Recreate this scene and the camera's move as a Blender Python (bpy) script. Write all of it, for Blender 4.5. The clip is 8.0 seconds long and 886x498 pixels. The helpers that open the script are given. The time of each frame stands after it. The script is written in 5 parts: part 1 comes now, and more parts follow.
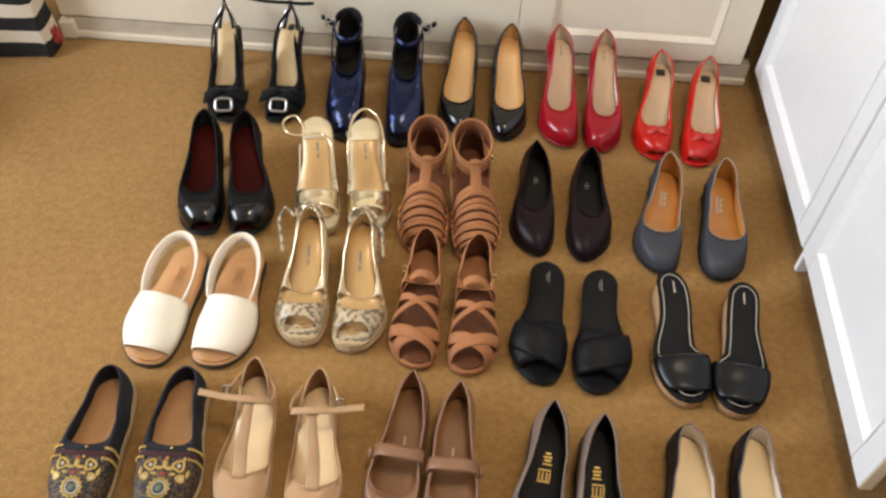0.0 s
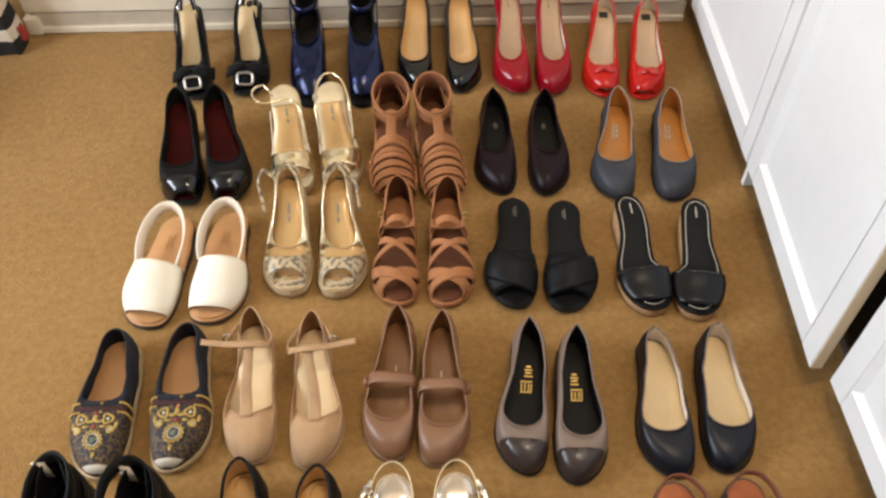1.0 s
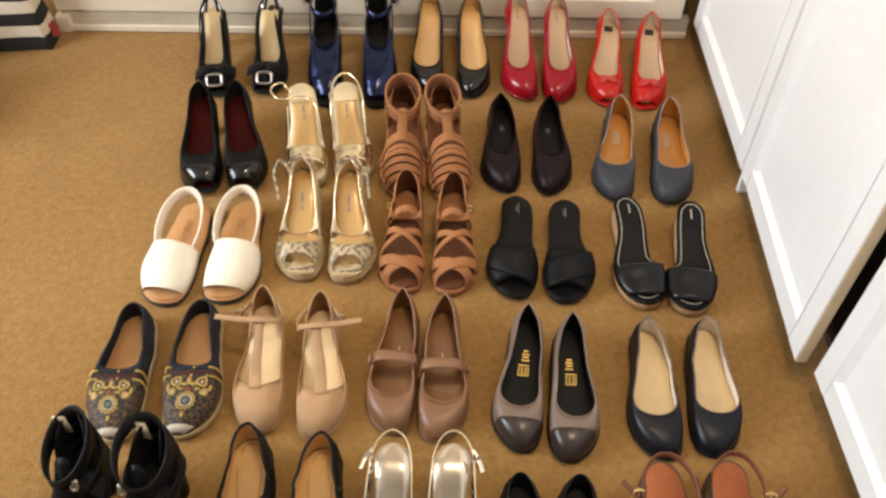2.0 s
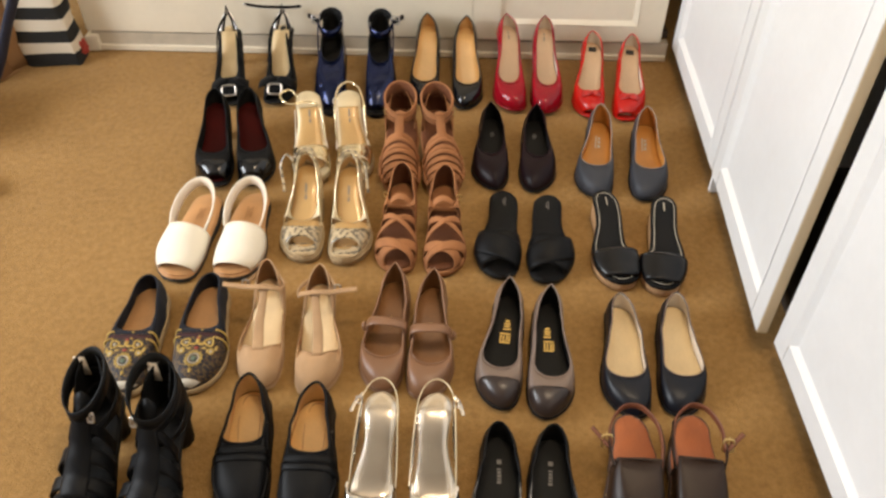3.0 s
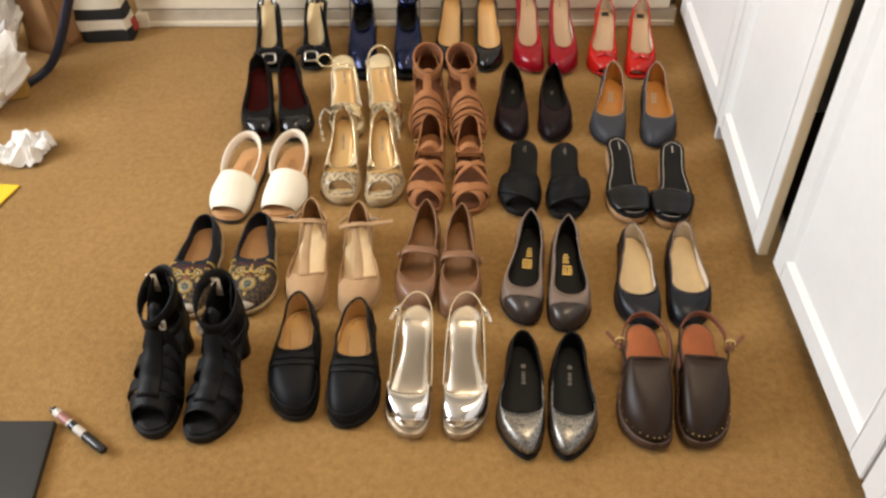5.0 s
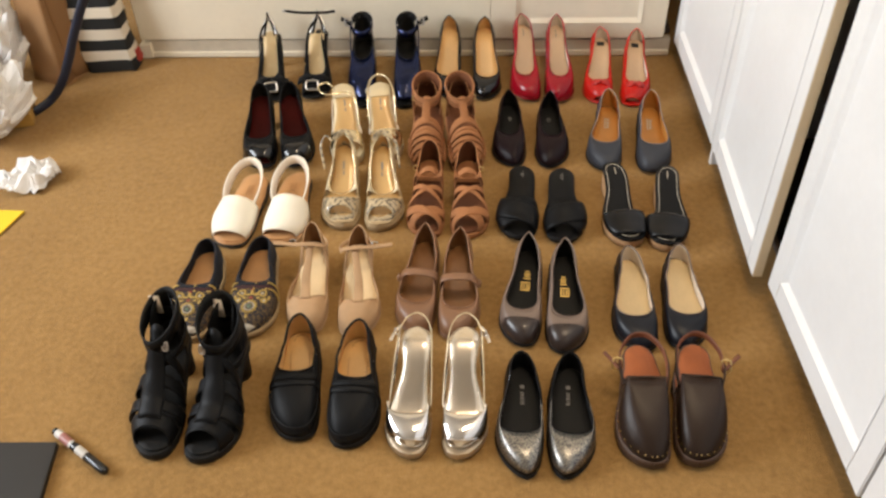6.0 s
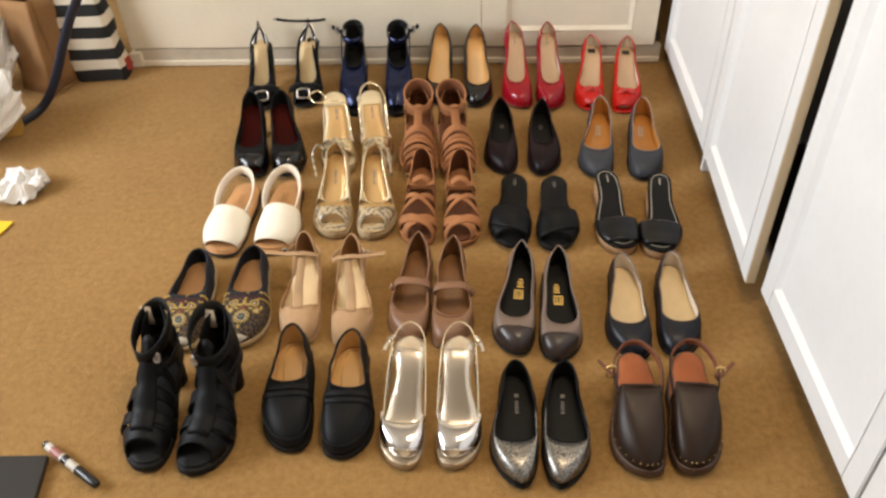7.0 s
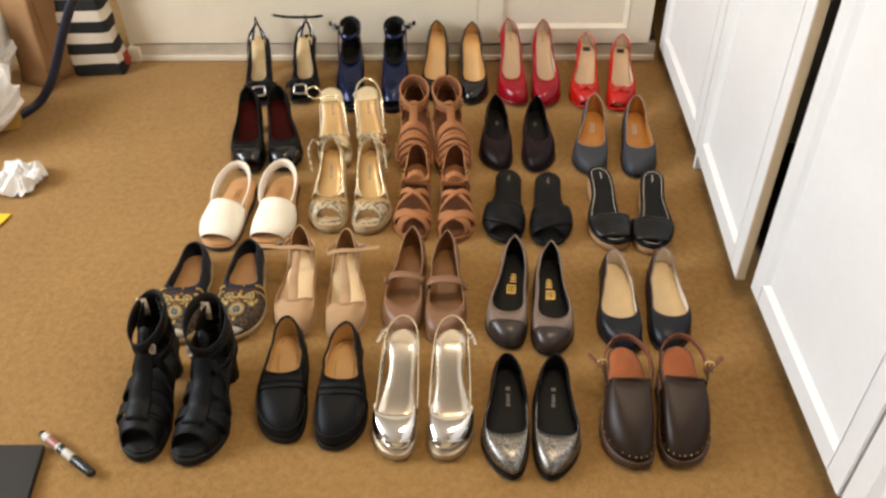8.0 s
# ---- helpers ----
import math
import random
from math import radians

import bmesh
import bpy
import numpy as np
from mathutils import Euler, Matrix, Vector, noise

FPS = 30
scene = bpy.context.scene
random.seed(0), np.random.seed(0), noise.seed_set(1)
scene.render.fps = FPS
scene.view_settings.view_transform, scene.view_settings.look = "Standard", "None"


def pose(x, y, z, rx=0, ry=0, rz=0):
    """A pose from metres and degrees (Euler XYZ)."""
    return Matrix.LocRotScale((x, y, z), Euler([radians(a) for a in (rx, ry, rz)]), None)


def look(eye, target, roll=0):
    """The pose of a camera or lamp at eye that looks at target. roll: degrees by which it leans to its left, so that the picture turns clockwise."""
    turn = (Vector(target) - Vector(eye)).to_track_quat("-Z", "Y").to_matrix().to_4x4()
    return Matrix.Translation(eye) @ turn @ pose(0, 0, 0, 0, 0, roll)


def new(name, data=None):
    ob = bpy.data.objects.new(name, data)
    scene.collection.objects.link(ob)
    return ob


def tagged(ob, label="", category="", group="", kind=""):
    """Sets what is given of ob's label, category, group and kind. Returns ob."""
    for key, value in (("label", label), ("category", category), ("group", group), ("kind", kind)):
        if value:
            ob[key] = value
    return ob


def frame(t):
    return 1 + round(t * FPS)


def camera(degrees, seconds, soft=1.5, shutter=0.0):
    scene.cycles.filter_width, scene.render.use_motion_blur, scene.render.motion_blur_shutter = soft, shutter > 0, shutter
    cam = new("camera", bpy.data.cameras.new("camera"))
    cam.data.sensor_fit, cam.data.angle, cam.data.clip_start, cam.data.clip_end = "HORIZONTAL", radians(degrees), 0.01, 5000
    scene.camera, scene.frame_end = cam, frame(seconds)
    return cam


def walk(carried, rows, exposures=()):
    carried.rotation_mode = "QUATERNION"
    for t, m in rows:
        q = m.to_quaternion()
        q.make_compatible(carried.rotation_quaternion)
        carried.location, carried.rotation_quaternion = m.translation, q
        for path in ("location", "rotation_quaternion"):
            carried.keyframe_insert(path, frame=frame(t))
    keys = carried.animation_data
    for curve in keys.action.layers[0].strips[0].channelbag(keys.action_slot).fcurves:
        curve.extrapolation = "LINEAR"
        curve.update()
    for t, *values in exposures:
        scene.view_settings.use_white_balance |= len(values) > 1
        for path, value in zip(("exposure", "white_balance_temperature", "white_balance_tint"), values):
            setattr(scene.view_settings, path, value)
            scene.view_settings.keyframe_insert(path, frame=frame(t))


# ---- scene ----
cam = camera(55.3, 8.0, soft=2.6)
PATH = [
    (0, (-0.621, -1.601, 1.217), (-0.665, -0.305, -0.306), 3.0),
    (0.5, (-0.611, -1.65, 1.239), (-0.641, -0.426, -0.342), 0.4),
    (1, (-0.612, -1.722, 1.253), (-0.599, -0.46, -0.298), -0.7),
    (1.5, (-0.62, -1.774, 1.259), (-0.58, -0.47, -0.257), 0.8),
    (1.7, (-0.617, -1.79, 1.267), (-0.6, -0.495, -0.257), 0.5),
    (2.8, (-0.586, -1.981, 1.24), (-0.603, -0.56, -0.168), 1.1),
    (3, (-0.571, -2.035, 1.25), (-0.595, -0.606, -0.149), 0.7),
    (3.5, (-0.553, -2.142, 1.259), (-0.646, -0.691, -0.113), 0.4),
    (4, (-0.546, -2.183, 1.251), (-0.657, -0.751, -0.141), -0.7),
    (4.2, (-0.551, -2.196, 1.246), (-0.636, -0.787, -0.171), -1.3),
    (5.5, (-0.581, -2.278, 1.273), (-0.66, -0.814, -0.088), -1.7),
    (6, (-0.575, -2.284, 1.265), (-0.651, -0.796, -0.069), -1.7),
    (6.5, (-0.578, -2.28, 1.266), (-0.629, -0.78, -0.056), -1.4),
    (7, (-0.579, -2.277, 1.265), (-0.634, -0.779, -0.058), -1.5),
    (7.5, (-0.573, -2.27, 1.287), (-0.661, -0.782, -0.046), -2.8),
    (8, (-0.57, -2.295, 1.272), (-0.62, -0.8, -0.055), -1.0),
]
walk(cam, [(t, look(eye, target, roll)) for t, eye, target, roll in PATH], [(0, 0.06, 6050, 10), (0.6, 0.0, 6050, 10), (1.5, 0.14, 6350, 10), (3.0, 0.06, 6500, 10), (4.0, 0.04, 6500, 10), (8.0, 0.03, 6450, 10)])

# ---- light ----
world = bpy.data.worlds.new("world")
scene.world = world
world.use_nodes = True
wn = world.node_tree
sky = wn.nodes.new("ShaderNodeTexSky")
sky.sky_type, sky.sun_disc, sky.sun_elevation, sky.sun_rotation = "NISHITA", False, radians(40), radians(250)
wn.links.new(sky.outputs["Color"], wn.nodes["Background"].inputs["Color"])
wn.nodes["Background"].inputs["Strength"].default_value = 0.1


def area_lamp(name, m, sx, sy, power, colour):
    d = bpy.data.lights.new(name, "AREA")
    d.shape, d.size, d.size_y, d.energy, d.color = "RECTANGLE", sx, sy, power, colour
    ob = new(name, d)
    ob.matrix_world = m
    return ob


# daylight in the opening of the window, and the ceiling lamp
area_lamp("window_daylight", look((-3.43, -1.45, 1.475), (-0.3, -1.45, 1.475)), 1.5, 1.25, 110, (0.91, 0.95, 0.99))
area_lamp("ceiling_lamp_light", look((-0.3, -1.1, 2.36), (-0.4, -0.8, 0)), 0.40, 0.40, 18, (1.0, 0.78, 0.52))


# ---- materials ----
def material(name, base, rough=0.5, metal=0.0, vary=0.12, grain=300.0, bump=0.15, coat=0.0, stain=6.0, sheen=0.0, spec=0.5, dist=0.001):
    mat = bpy.data.materials.new(name)
    mat.use_nodes = True
    nt = mat.node_tree
    b = nt.nodes["Principled BSDF"]
    co = nt.nodes.new("ShaderNodeTexCoord")
    n1 = nt.nodes.new("ShaderNodeTexNoise")
    n1.inputs["Scale"].default_value, n1.inputs["Detail"].default_value = stain, 4
    n2 = nt.nodes.new("ShaderNodeTexNoise")
    n2.inputs["Scale"].default_value, n2.inputs["Detail"].default_value = grain, 3
    mix = nt.nodes.new("ShaderNodeMath")
    mix.operation = "MULTIPLY_ADD"
    mix.inputs[1].default_value = 0.5
    nt.links.new(co.outputs["Object"], n1.inputs["Vector"])
    nt.links.new(co.outputs["Object"], n2.inputs["Vector"])
    nt.links.new(n2.outputs["Fac"], mix.inputs[0])
    nt.links.new(n1.outputs["Fac"], mix.inputs[2])
    ramp = nt.nodes.new("ShaderNodeValToRGB")
    lo = [c * (1 - vary) for c in base]
    hi = [min(1, c * (1 + vary)) for c in base]
    ramp.color_ramp.elements[0].color, ramp.color_ramp.elements[0].position = (*lo, 1), 0.5
    ramp.color_ramp.elements[1].color, ramp.color_ramp.elements[1].position = (*hi, 1), 1.0
    nt.links.new(mix.outputs[0], ramp.inputs["Fac"])
    nt.links.new(ramp.outputs["Color"], b.inputs["Base Color"])
    rr = nt.nodes.new("ShaderNodeMapRange")
    rr.inputs["To Min"].default_value, rr.inputs["To Max"].default_value = max(0.02, rough * 0.8), min(1, rough * 1.25)
    nt.links.new(n1.outputs["Fac"], rr.inputs["Value"])
    nt.links.new(rr.outputs["Result"], b.inputs["Roughness"])
    bm_ = nt.nodes.new("ShaderNodeBump")
    bm_.inputs["Strength"].default_value, bm_.inputs["Distance"].default_value = bump, dist
    nt.links.new(n2.outputs["Fac"], bm_.inputs["Height"])
    nt.links.new(bm_.outputs["Normal"], b.inputs["Normal"])
    b.inputs["Metallic"].default_value = metal
    b.inputs["Coat Weight"].default_value, b.inputs["Coat Roughness"].default_value = coat, 0.06
    b.inputs["Sheen Weight"].default_value = sheen
    b.inputs["Specular IOR Level"].default_value = spec
    return mat


def paint_ramp(ramp, stops):
    els = ramp.color_ramp.elements
    while len(els) < len(stops):
        els.new(0.5)
    for i, (p, c) in enumerate(stops):
        els[i].position = 0.001 * i
    for i in range(len(stops) - 1, -1, -1):
        els[i].position = stops[i][0]
        els[i].color = (*stops[i][1], 1)


def recolour(mat, texture, stops, scale, feature=None, bump=0.3, dist=0.002):
    """Puts a pattern of a voronoi, wave or noise texture in place of the plain colour and relief."""
    nt = mat.node_tree
    b = nt.nodes["Principled BSDF"]
    co = nt.nodes.new("ShaderNodeTexCoord")
    tex = nt.nodes.new(texture)
    tex.inputs["Scale"].default_value = scale
    if feature:
        tex.feature = feature
    if texture == "ShaderNodeTexWave":
        tex.inputs["Distortion"].default_value = 1.5
        tex.bands_direction = "Z"
    nt.links.new(co.outputs["Object"], tex.inputs["Vector"])
    ramp = nt.nodes.new("ShaderNodeValToRGB")
    paint_ramp(ramp, stops)
    out = tex.outputs[0] if texture != "ShaderNodeTexWave" else tex.outputs["Fac"]
    nt.links.new(out, ramp.inputs["Fac"])
    nt.links.new(ramp.outputs["Color"], b.inputs["Base Color"])
    bp = nt.nodes.new("ShaderNodeBump")
    bp.inputs["Strength"].default_value, bp.inputs["Distance"].default_value = bump, dist
    nt.links.new(out, bp.inputs["Height"])
    nt.links.new(bp.outputs["Normal"], b.inputs["Normal"])
    return mat


CARPET = material("tan_carpet", (0.285, 0.158, 0.050), 0.97, vary=0.25, grain=330, bump=0.8, stain=2.4, sheen=0.1, spec=0.1, dist=0.004)
cn = CARPET.node_tree
c_co = cn.nodes.new("ShaderNodeTexCoord")
c_tuft = cn.nodes.new("ShaderNodeTexNoise")
c_tuft.inputs["Scale"].default_value, c_tuft.inputs["Detail"].default_value, c_tuft.inputs["Roughness"].default_value = 75, 5, 0.75
c_wear = cn.nodes.new("ShaderNodeTexNoise")
c_wear.inputs["Scale"].default_value, c_wear.inputs["Detail"].default_value = 3.0, 3
c_sum = cn.nodes.new("ShaderNodeMath")
c_sum.operation, c_sum.inputs[1].default_value = "MULTIPLY_ADD", 0.35
c_ramp = cn.nodes.new("ShaderNodeValToRGB")
paint_ramp(c_ramp, [(0.40, (0.222, 0.121, 0.038)), (0.68, (0.316, 0.178, 0.058)), (0.98, (0.41, 0.238, 0.084))])
cn.links.new(c_co.outputs["Object"], c_tuft.inputs["Vector"])
cn.links.new(c_co.outputs["Object"], c_wear.inputs["Vector"])
cn.links.new(c_wear.outputs["Fac"], c_sum.inputs[0])
cn.links.new(c_tuft.outputs["Fac"], c_sum.inputs[2])
cn.links.new(c_sum.outputs[0], c_ramp.inputs["Fac"])
cn.links.new(c_ramp.outputs["Color"], cn.nodes["Principled BSDF"].inputs["Base Color"])
WHITE = material("white_door_paint", (0.80, 0.81, 0.82), 0.42, vary=0.03, grain=60, bump=0.04)
CREAM = material("cream_paint", (0.74, 0.67, 0.54), 0.5, vary=0.04, grain=60, bump=0.04)
PLINTH = material("scuffed_plinth_paint", (0.50, 0.44, 0.35), 0.55, vary=0.15, grain=40, bump=0.05)
RAW_EDGE = material("cream_door_edge", (0.62, 0.49, 0.31), 0.5, vary=0.06)
# near-black brown: the shade under and inside the wardrobes, put into the colour
SHADE_IN = material("cupboard_inside_shade", (0.05, 0.035, 0.025), 0.8)
PLASTER = material("plaster", (0.55, 0.51, 0.44), 0.9, vary=0.05, grain=80)
BLACK = material("black_leather", (0.004, 0.004, 0.0045), 0.5, vary=0.3, grain=500, bump=0.25, spec=0.16)
BLACK_SUEDE = material("black_suede", (0.0045, 0.0045, 0.005), 0.95, vary=0.4, grain=900, sheen=0.05, spec=0.15)
BLACK_PATENT = material("black_patent", (0.003, 0.003, 0.004), 0.17, coat=0.4, spec=0.3, bump=0.03, grain=60)
BLACK_GLOSS = material("black_polished_leather", (0.004, 0.004, 0.005), 0.3, vary=0.3, grain=300, bump=0.1, spec=0.3)
BLACK_SOLE = material("black_rubber", (0.008, 0.0075, 0.007), 0.7, vary=0.3, spec=0.25)
BLACK_LINING = material("black_lining", (0.008, 0.0075, 0.007), 0.65, vary=0.4, spec=0.25)
CRINKLE = material("navy_crinkle_patent", (0.006, 0.011, 0.045), 0.14, metal=0.7, coat=0.3, bump=0.55, grain=34, vary=0.5, dist=0.010, spec=0.3)
NAVY = material("navy_leather", (0.0035, 0.0045, 0.009), 0.38, spec=0.3, vary=0.25, grain=600, bump=0.2)
NAVY_CLOTH = material("navy_cotton", (0.006, 0.007, 0.013), 0.9, vary=0.3, grain=900, bump=0.5)
TAN_IN = material("tan_insole", (0.66, 0.41, 0.165), 0.38, vary=0.12, stain=18)
ORANGE_IN = material("orange_tan_insole", (0.50, 0.22, 0.045), 0.5, vary=0.15, stain=18)
CREAM_IN = material("cream_insole", (0.66, 0.50, 0.28), 0.5, vary=0.1, stain=20)
BEIGE_IN = material("pink_beige_insole", (0.60, 0.42, 0.27), 0.5, vary=0.1, stain=20)
BROWN_IN = material("brown_insole", (0.24, 0.108, 0.036), 0.5, vary=0.2, stain=20)
RED_IN = material("dark_red_insole", (0.050, 0.005, 0.004), 0.7, spec=0.1, vary=0.3, stain=20)
PALE_LINING = material("pale_lining", (0.72, 0.62, 0.50), 0.55, vary=0.08)
CRIMSON = material("crimson_patent", (0.27, 0.003, 0.012), 0.2, coat=0.2, spec=0.25, bump=0.04, grain=70)
RED = material("red_patent", (0.46, 0.009, 0.005), 0.2, coat=0.2, spec=0.25, bump=0.04, grain=70)
RED_SATIN = material("red_satin_bow", (0.46, 0.012, 0.008), 0.3, coat=0.5)
GOLD = material("pale_gold_leather", (0.80, 0.68, 0.45), 0.17, metal=0.95, vary=0.08, bump=0.12, grain=250)
PALE_GOLD = material("pale_gold_glitter", (0.62, 0.52, 0.34), 0.45, metal=0.4, vary=0.2, bump=0.3, grain=700)
GOLD_IN = material("gold_insole", (0.52, 0.325, 0.125), 0.3, metal=0.12, vary=0.1, coat=0.4)
SILVER = material("silver_mirror_leather", (0.72, 0.70, 0.69), 0.13, metal=1.0, vary=0.04, bump=0.06, grain=60)
SILVER_IN = material("silver_insole", (0.70, 0.62, 0.52), 0.22, metal=0.95, vary=0.05, bump=0.05, grain=40)
PEWTER = material("pewter_beige_platform", (0.52, 0.42, 0.30), 0.3, metal=0.6, vary=0.1)
CLEAR = material("clear_vinyl", (0.97, 0.96, 0.94), 0.04, vary=0.01, bump=0.0)
CLEAR.node_tree.nodes["Principled BSDF"].inputs["Transmission Weight"].default_value = 1.0
CLEAR.node_tree.nodes["Principled BSDF"].inputs["IOR"].default_value = 1.08
METAL = material("polished_buckle_metal", (0.52, 0.50, 0.48), 0.28, metal=1.0, vary=0.05)
BRASS = material("brass", (0.62, 0.46, 0.20), 0.28, metal=1.0, vary=0.1)
TAN = material("tan_suede_leather", (0.33, 0.140, 0.056), 0.72, vary=0.26, grain=500, sheen=0.0, spec=0.25, stain=14)
TAN_DARK = material("tan_inner_leather", (0.125, 0.046, 0.020), 0.75, spec=0.2, vary=0.2)
BURG = material("burgundy_leather", (0.009, 0.003, 0.0045), 0.38, spec=0.16, vary=0.3, grain=500)
GREY = material("blue_grey_leather", (0.034, 0.037, 0.047), 0.5, spec=0.3, vary=0.15, grain=500, bump=0.2)
GREY_EDGE = material("taupe_edge", (0.26, 0.19, 0.15), 0.6)
WHITE_NUBUCK = material("white_leather", (0.82, 0.76, 0.64), 0.6, vary=0.05, grain=400)
NATURAL = material("natural_leather_insole", (0.50, 0.26, 0.105), 0.55, vary=0.12, stain=25)
BLACK_GREY = material("dark_side_sole", (0.03, 0.026, 0.022), 0.8)
ROPE = recolour(material("jute_rope", (0.55, 0.42, 0.24), 0.9), "ShaderNodeTexWave", [(0.0, (0.28, 0.19, 0.09)), (0.6, (0.50, 0.37, 0.21))], 70, bump=0.6, dist=0.003)
SNAKE = recolour(material("snakeskin_print", (0.6, 0.5, 0.35), 0.3, coat=0.4), "ShaderNodeTexNoise", [(0.0, (0.07, 0.058, 0.042)), (0.44, (0.15, 0.12, 0.08)), (0.52, (0.46, 0.36, 0.22)), (1.0, (0.58, 0.46, 0.31))], 95)
CORK = recolour(material("cork", (0.5, 0.3, 0.15), 0.8), "ShaderNodeTexVoronoi", [(0.0, (0.55, 0.34, 0.17)), (1.0, (0.30, 0.16, 0.07))], 260)
NUDE = material("nude_suede", (0.41, 0.258, 0.142), 0.85, vary=0.14, grain=700, sheen=0.0, spec=0.2, stain=18)
NUDE_IN = material("nude_insole", (0.72, 0.53, 0.30), 0.5, vary=0.07, stain=18)
TAUPE = material("taupe_leather", (0.205, 0.100, 0.050), 0.42, vary=0.10, grain=500, bump=0.2)
GREY_BROWN = material("grey_brown_leather", (0.165, 0.115, 0.088), 0.5, vary=0.1, grain=500)
CAP_BROWN = material("dark_brown_patent_cap", (0.034, 0.023, 0.02), 0.32, coat=0.1, spec=0.35)
GOLD_PRINT = material("gold_print", (0.46, 0.31, 0.08), 0.4, metal=0.5)
TEAL_PRINT = material("teal_print", (0.10, 0.14, 0.10), 0.6)
RED_PRINT = material("red_print", (0.26, 0.035, 0.02), 0.6)
MAROON = material("maroon_print", (0.035, 0.008, 0.008), 0.8, vary=0.3)
GREY_PRINT = material("grey_print", (0.20, 0.185, 0.165), 0.6)
PALE_PRINT = material("pale_print", (0.46, 0.41, 0.33), 0.6)
BLACK_PRINT = material("black_label", (0.02, 0.018, 0.015), 0.6)
CLOG_LEATHER = material("dark_brown_leather", (0.022, 0.0115, 0.007), 0.40, spec=0.24, vary=0.25, grain=350, bump=0.2)
CLOG_WOOD = material("dark_stained_wood", (0.06, 0.03, 0.018), 0.55, vary=0.3)
CLOG_STRAP = material("red_brown_strap", (0.13, 0.04, 0.017), 0.5, vary=0.2)
CLOG_IN = material("rust_insole", (0.32, 0.085, 0.020), 0.65, vary=0.15, stain=20)
PAPER = material("white_tissue", (0.80, 0.78, 0.76), 0.9, vary=0.04)
KRAFT = material("brown_kraft_paper", (0.28, 0.145, 0.055), 0.8, vary=0.12, stain=8)
YELLOW = material("yellow_paper", (0.80, 0.52, 0.02), 0.6, vary=0.05)
HOSE = material("navy_webbing", (0.010, 0.016, 0.038), 0.5, vary=0.2)
FABRIC_W = material("cream_canvas", (0.66, 0.59, 0.48), 0.9, vary=0.08, grain=600)
FABRIC_B = material("black_canvas", (0.010, 0.010, 0.010), 0.95, vary=0.3, grain=600)
PINK = material("coral_ribbon", (0.42, 0.06, 0.045), 0.7)
FOLDER = material("black_folder_vinyl", (0.016, 0.013, 0.010), 0.45, vary=0.2, grain=500)
PEN_WHITE = material("white_plastic", (0.55, 0.52, 0.47), 0.35)
PEN_PINK = material("pink_print", (0.30, 0.12, 0.10), 0.4)
PEN_BLACK = material("black_plastic", (0.010, 0.010, 0.010), 0.25)
OCHRE = material("ochre_card", (0.42, 0.24, 0.05), 0.7)
BOX_GREY = material("grey_box_card", (0.30, 0.32, 0.36), 0.7)

# glitter: small bright scales with a tilt of their own
GLITTER = material("silver_glitter", (0.5, 0.5, 0.52), 0.34, metal=1.0, bump=0.0)
gn = GLITTER.node_tree
gv = gn.nodes.new("ShaderNodeTexVoronoi")
gv.inputs["Scale"].default_value = 560
gc = gn.nodes.new("ShaderNodeTexCoord")
gn.links.new(gc.outputs["Object"], gv.inputs["Vector"])
gb = gn.nodes.new("ShaderNodeBump")
gb.inputs["Strength"].default_value, gb.inputs["Distance"].default_value = 0.8, 0.002
gs = gn.nodes.new("ShaderNodeSeparateColor")
gn.links.new(gv.outputs["Color"], gs.inputs["Color"])
gn.links.new(gs.outputs["Red"], gb.inputs["Height"])
gn.links.new(gb.outputs["Normal"], gn.nodes["Principled BSDF"].inputs["Normal"])
gr = gn.nodes.new("ShaderNodeValToRGB")
gr.color_ramp.elements[0].color, gr.color_ramp.elements[1].color = (0.05, 0.055, 0.07, 1), (0.42, 0.39, 0.34, 1)
gn.links.new(gs.outputs["Green"], gr.inputs["Fac"])
gn.links.new(gr.outputs["Color"], gn.nodes["Principled BSDF"].inputs["Base Color"])

# printed brocade of the espadrilles
BROCADE = material("gold_and_navy_brocade", (0.1, 0.08, 0.04), 0.7)
bn = BROCADE.node_tree
bc = bn.nodes.new("ShaderNodeTexCoord")
bv = bn.nodes.new("ShaderNodeTexNoise")
bv.inputs["Scale"].default_value, bv.inputs["Detail"].default_value = 190, 3
br = bn.nodes.new("ShaderNodeValToRGB")
paint_ramp(br, [(0.50, (0.010, 0.009, 0.014)), (0.56, (0.20, 0.115, 0.03)), (0.62, (0.014, 0.011, 0.012)), (0.70, (0.07, 0.014, 0.010))])
bn.links.new(bc.outputs["Object"], bv.inputs["Vector"])
bn.links.new(bv.outputs["Fac"], br.inputs["Fac"])
bn.links.new(br.outputs["Color"], bn.nodes["Principled BSDF"].inputs["Base Color"])


# ---- building helpers ----
def mesh_from(name, verts, faces):
    me = bpy.data.meshes.new(name)
    me.from_pydata([tuple(v) for v in verts], [], faces)
    me.validate()
    me.update()
    return me


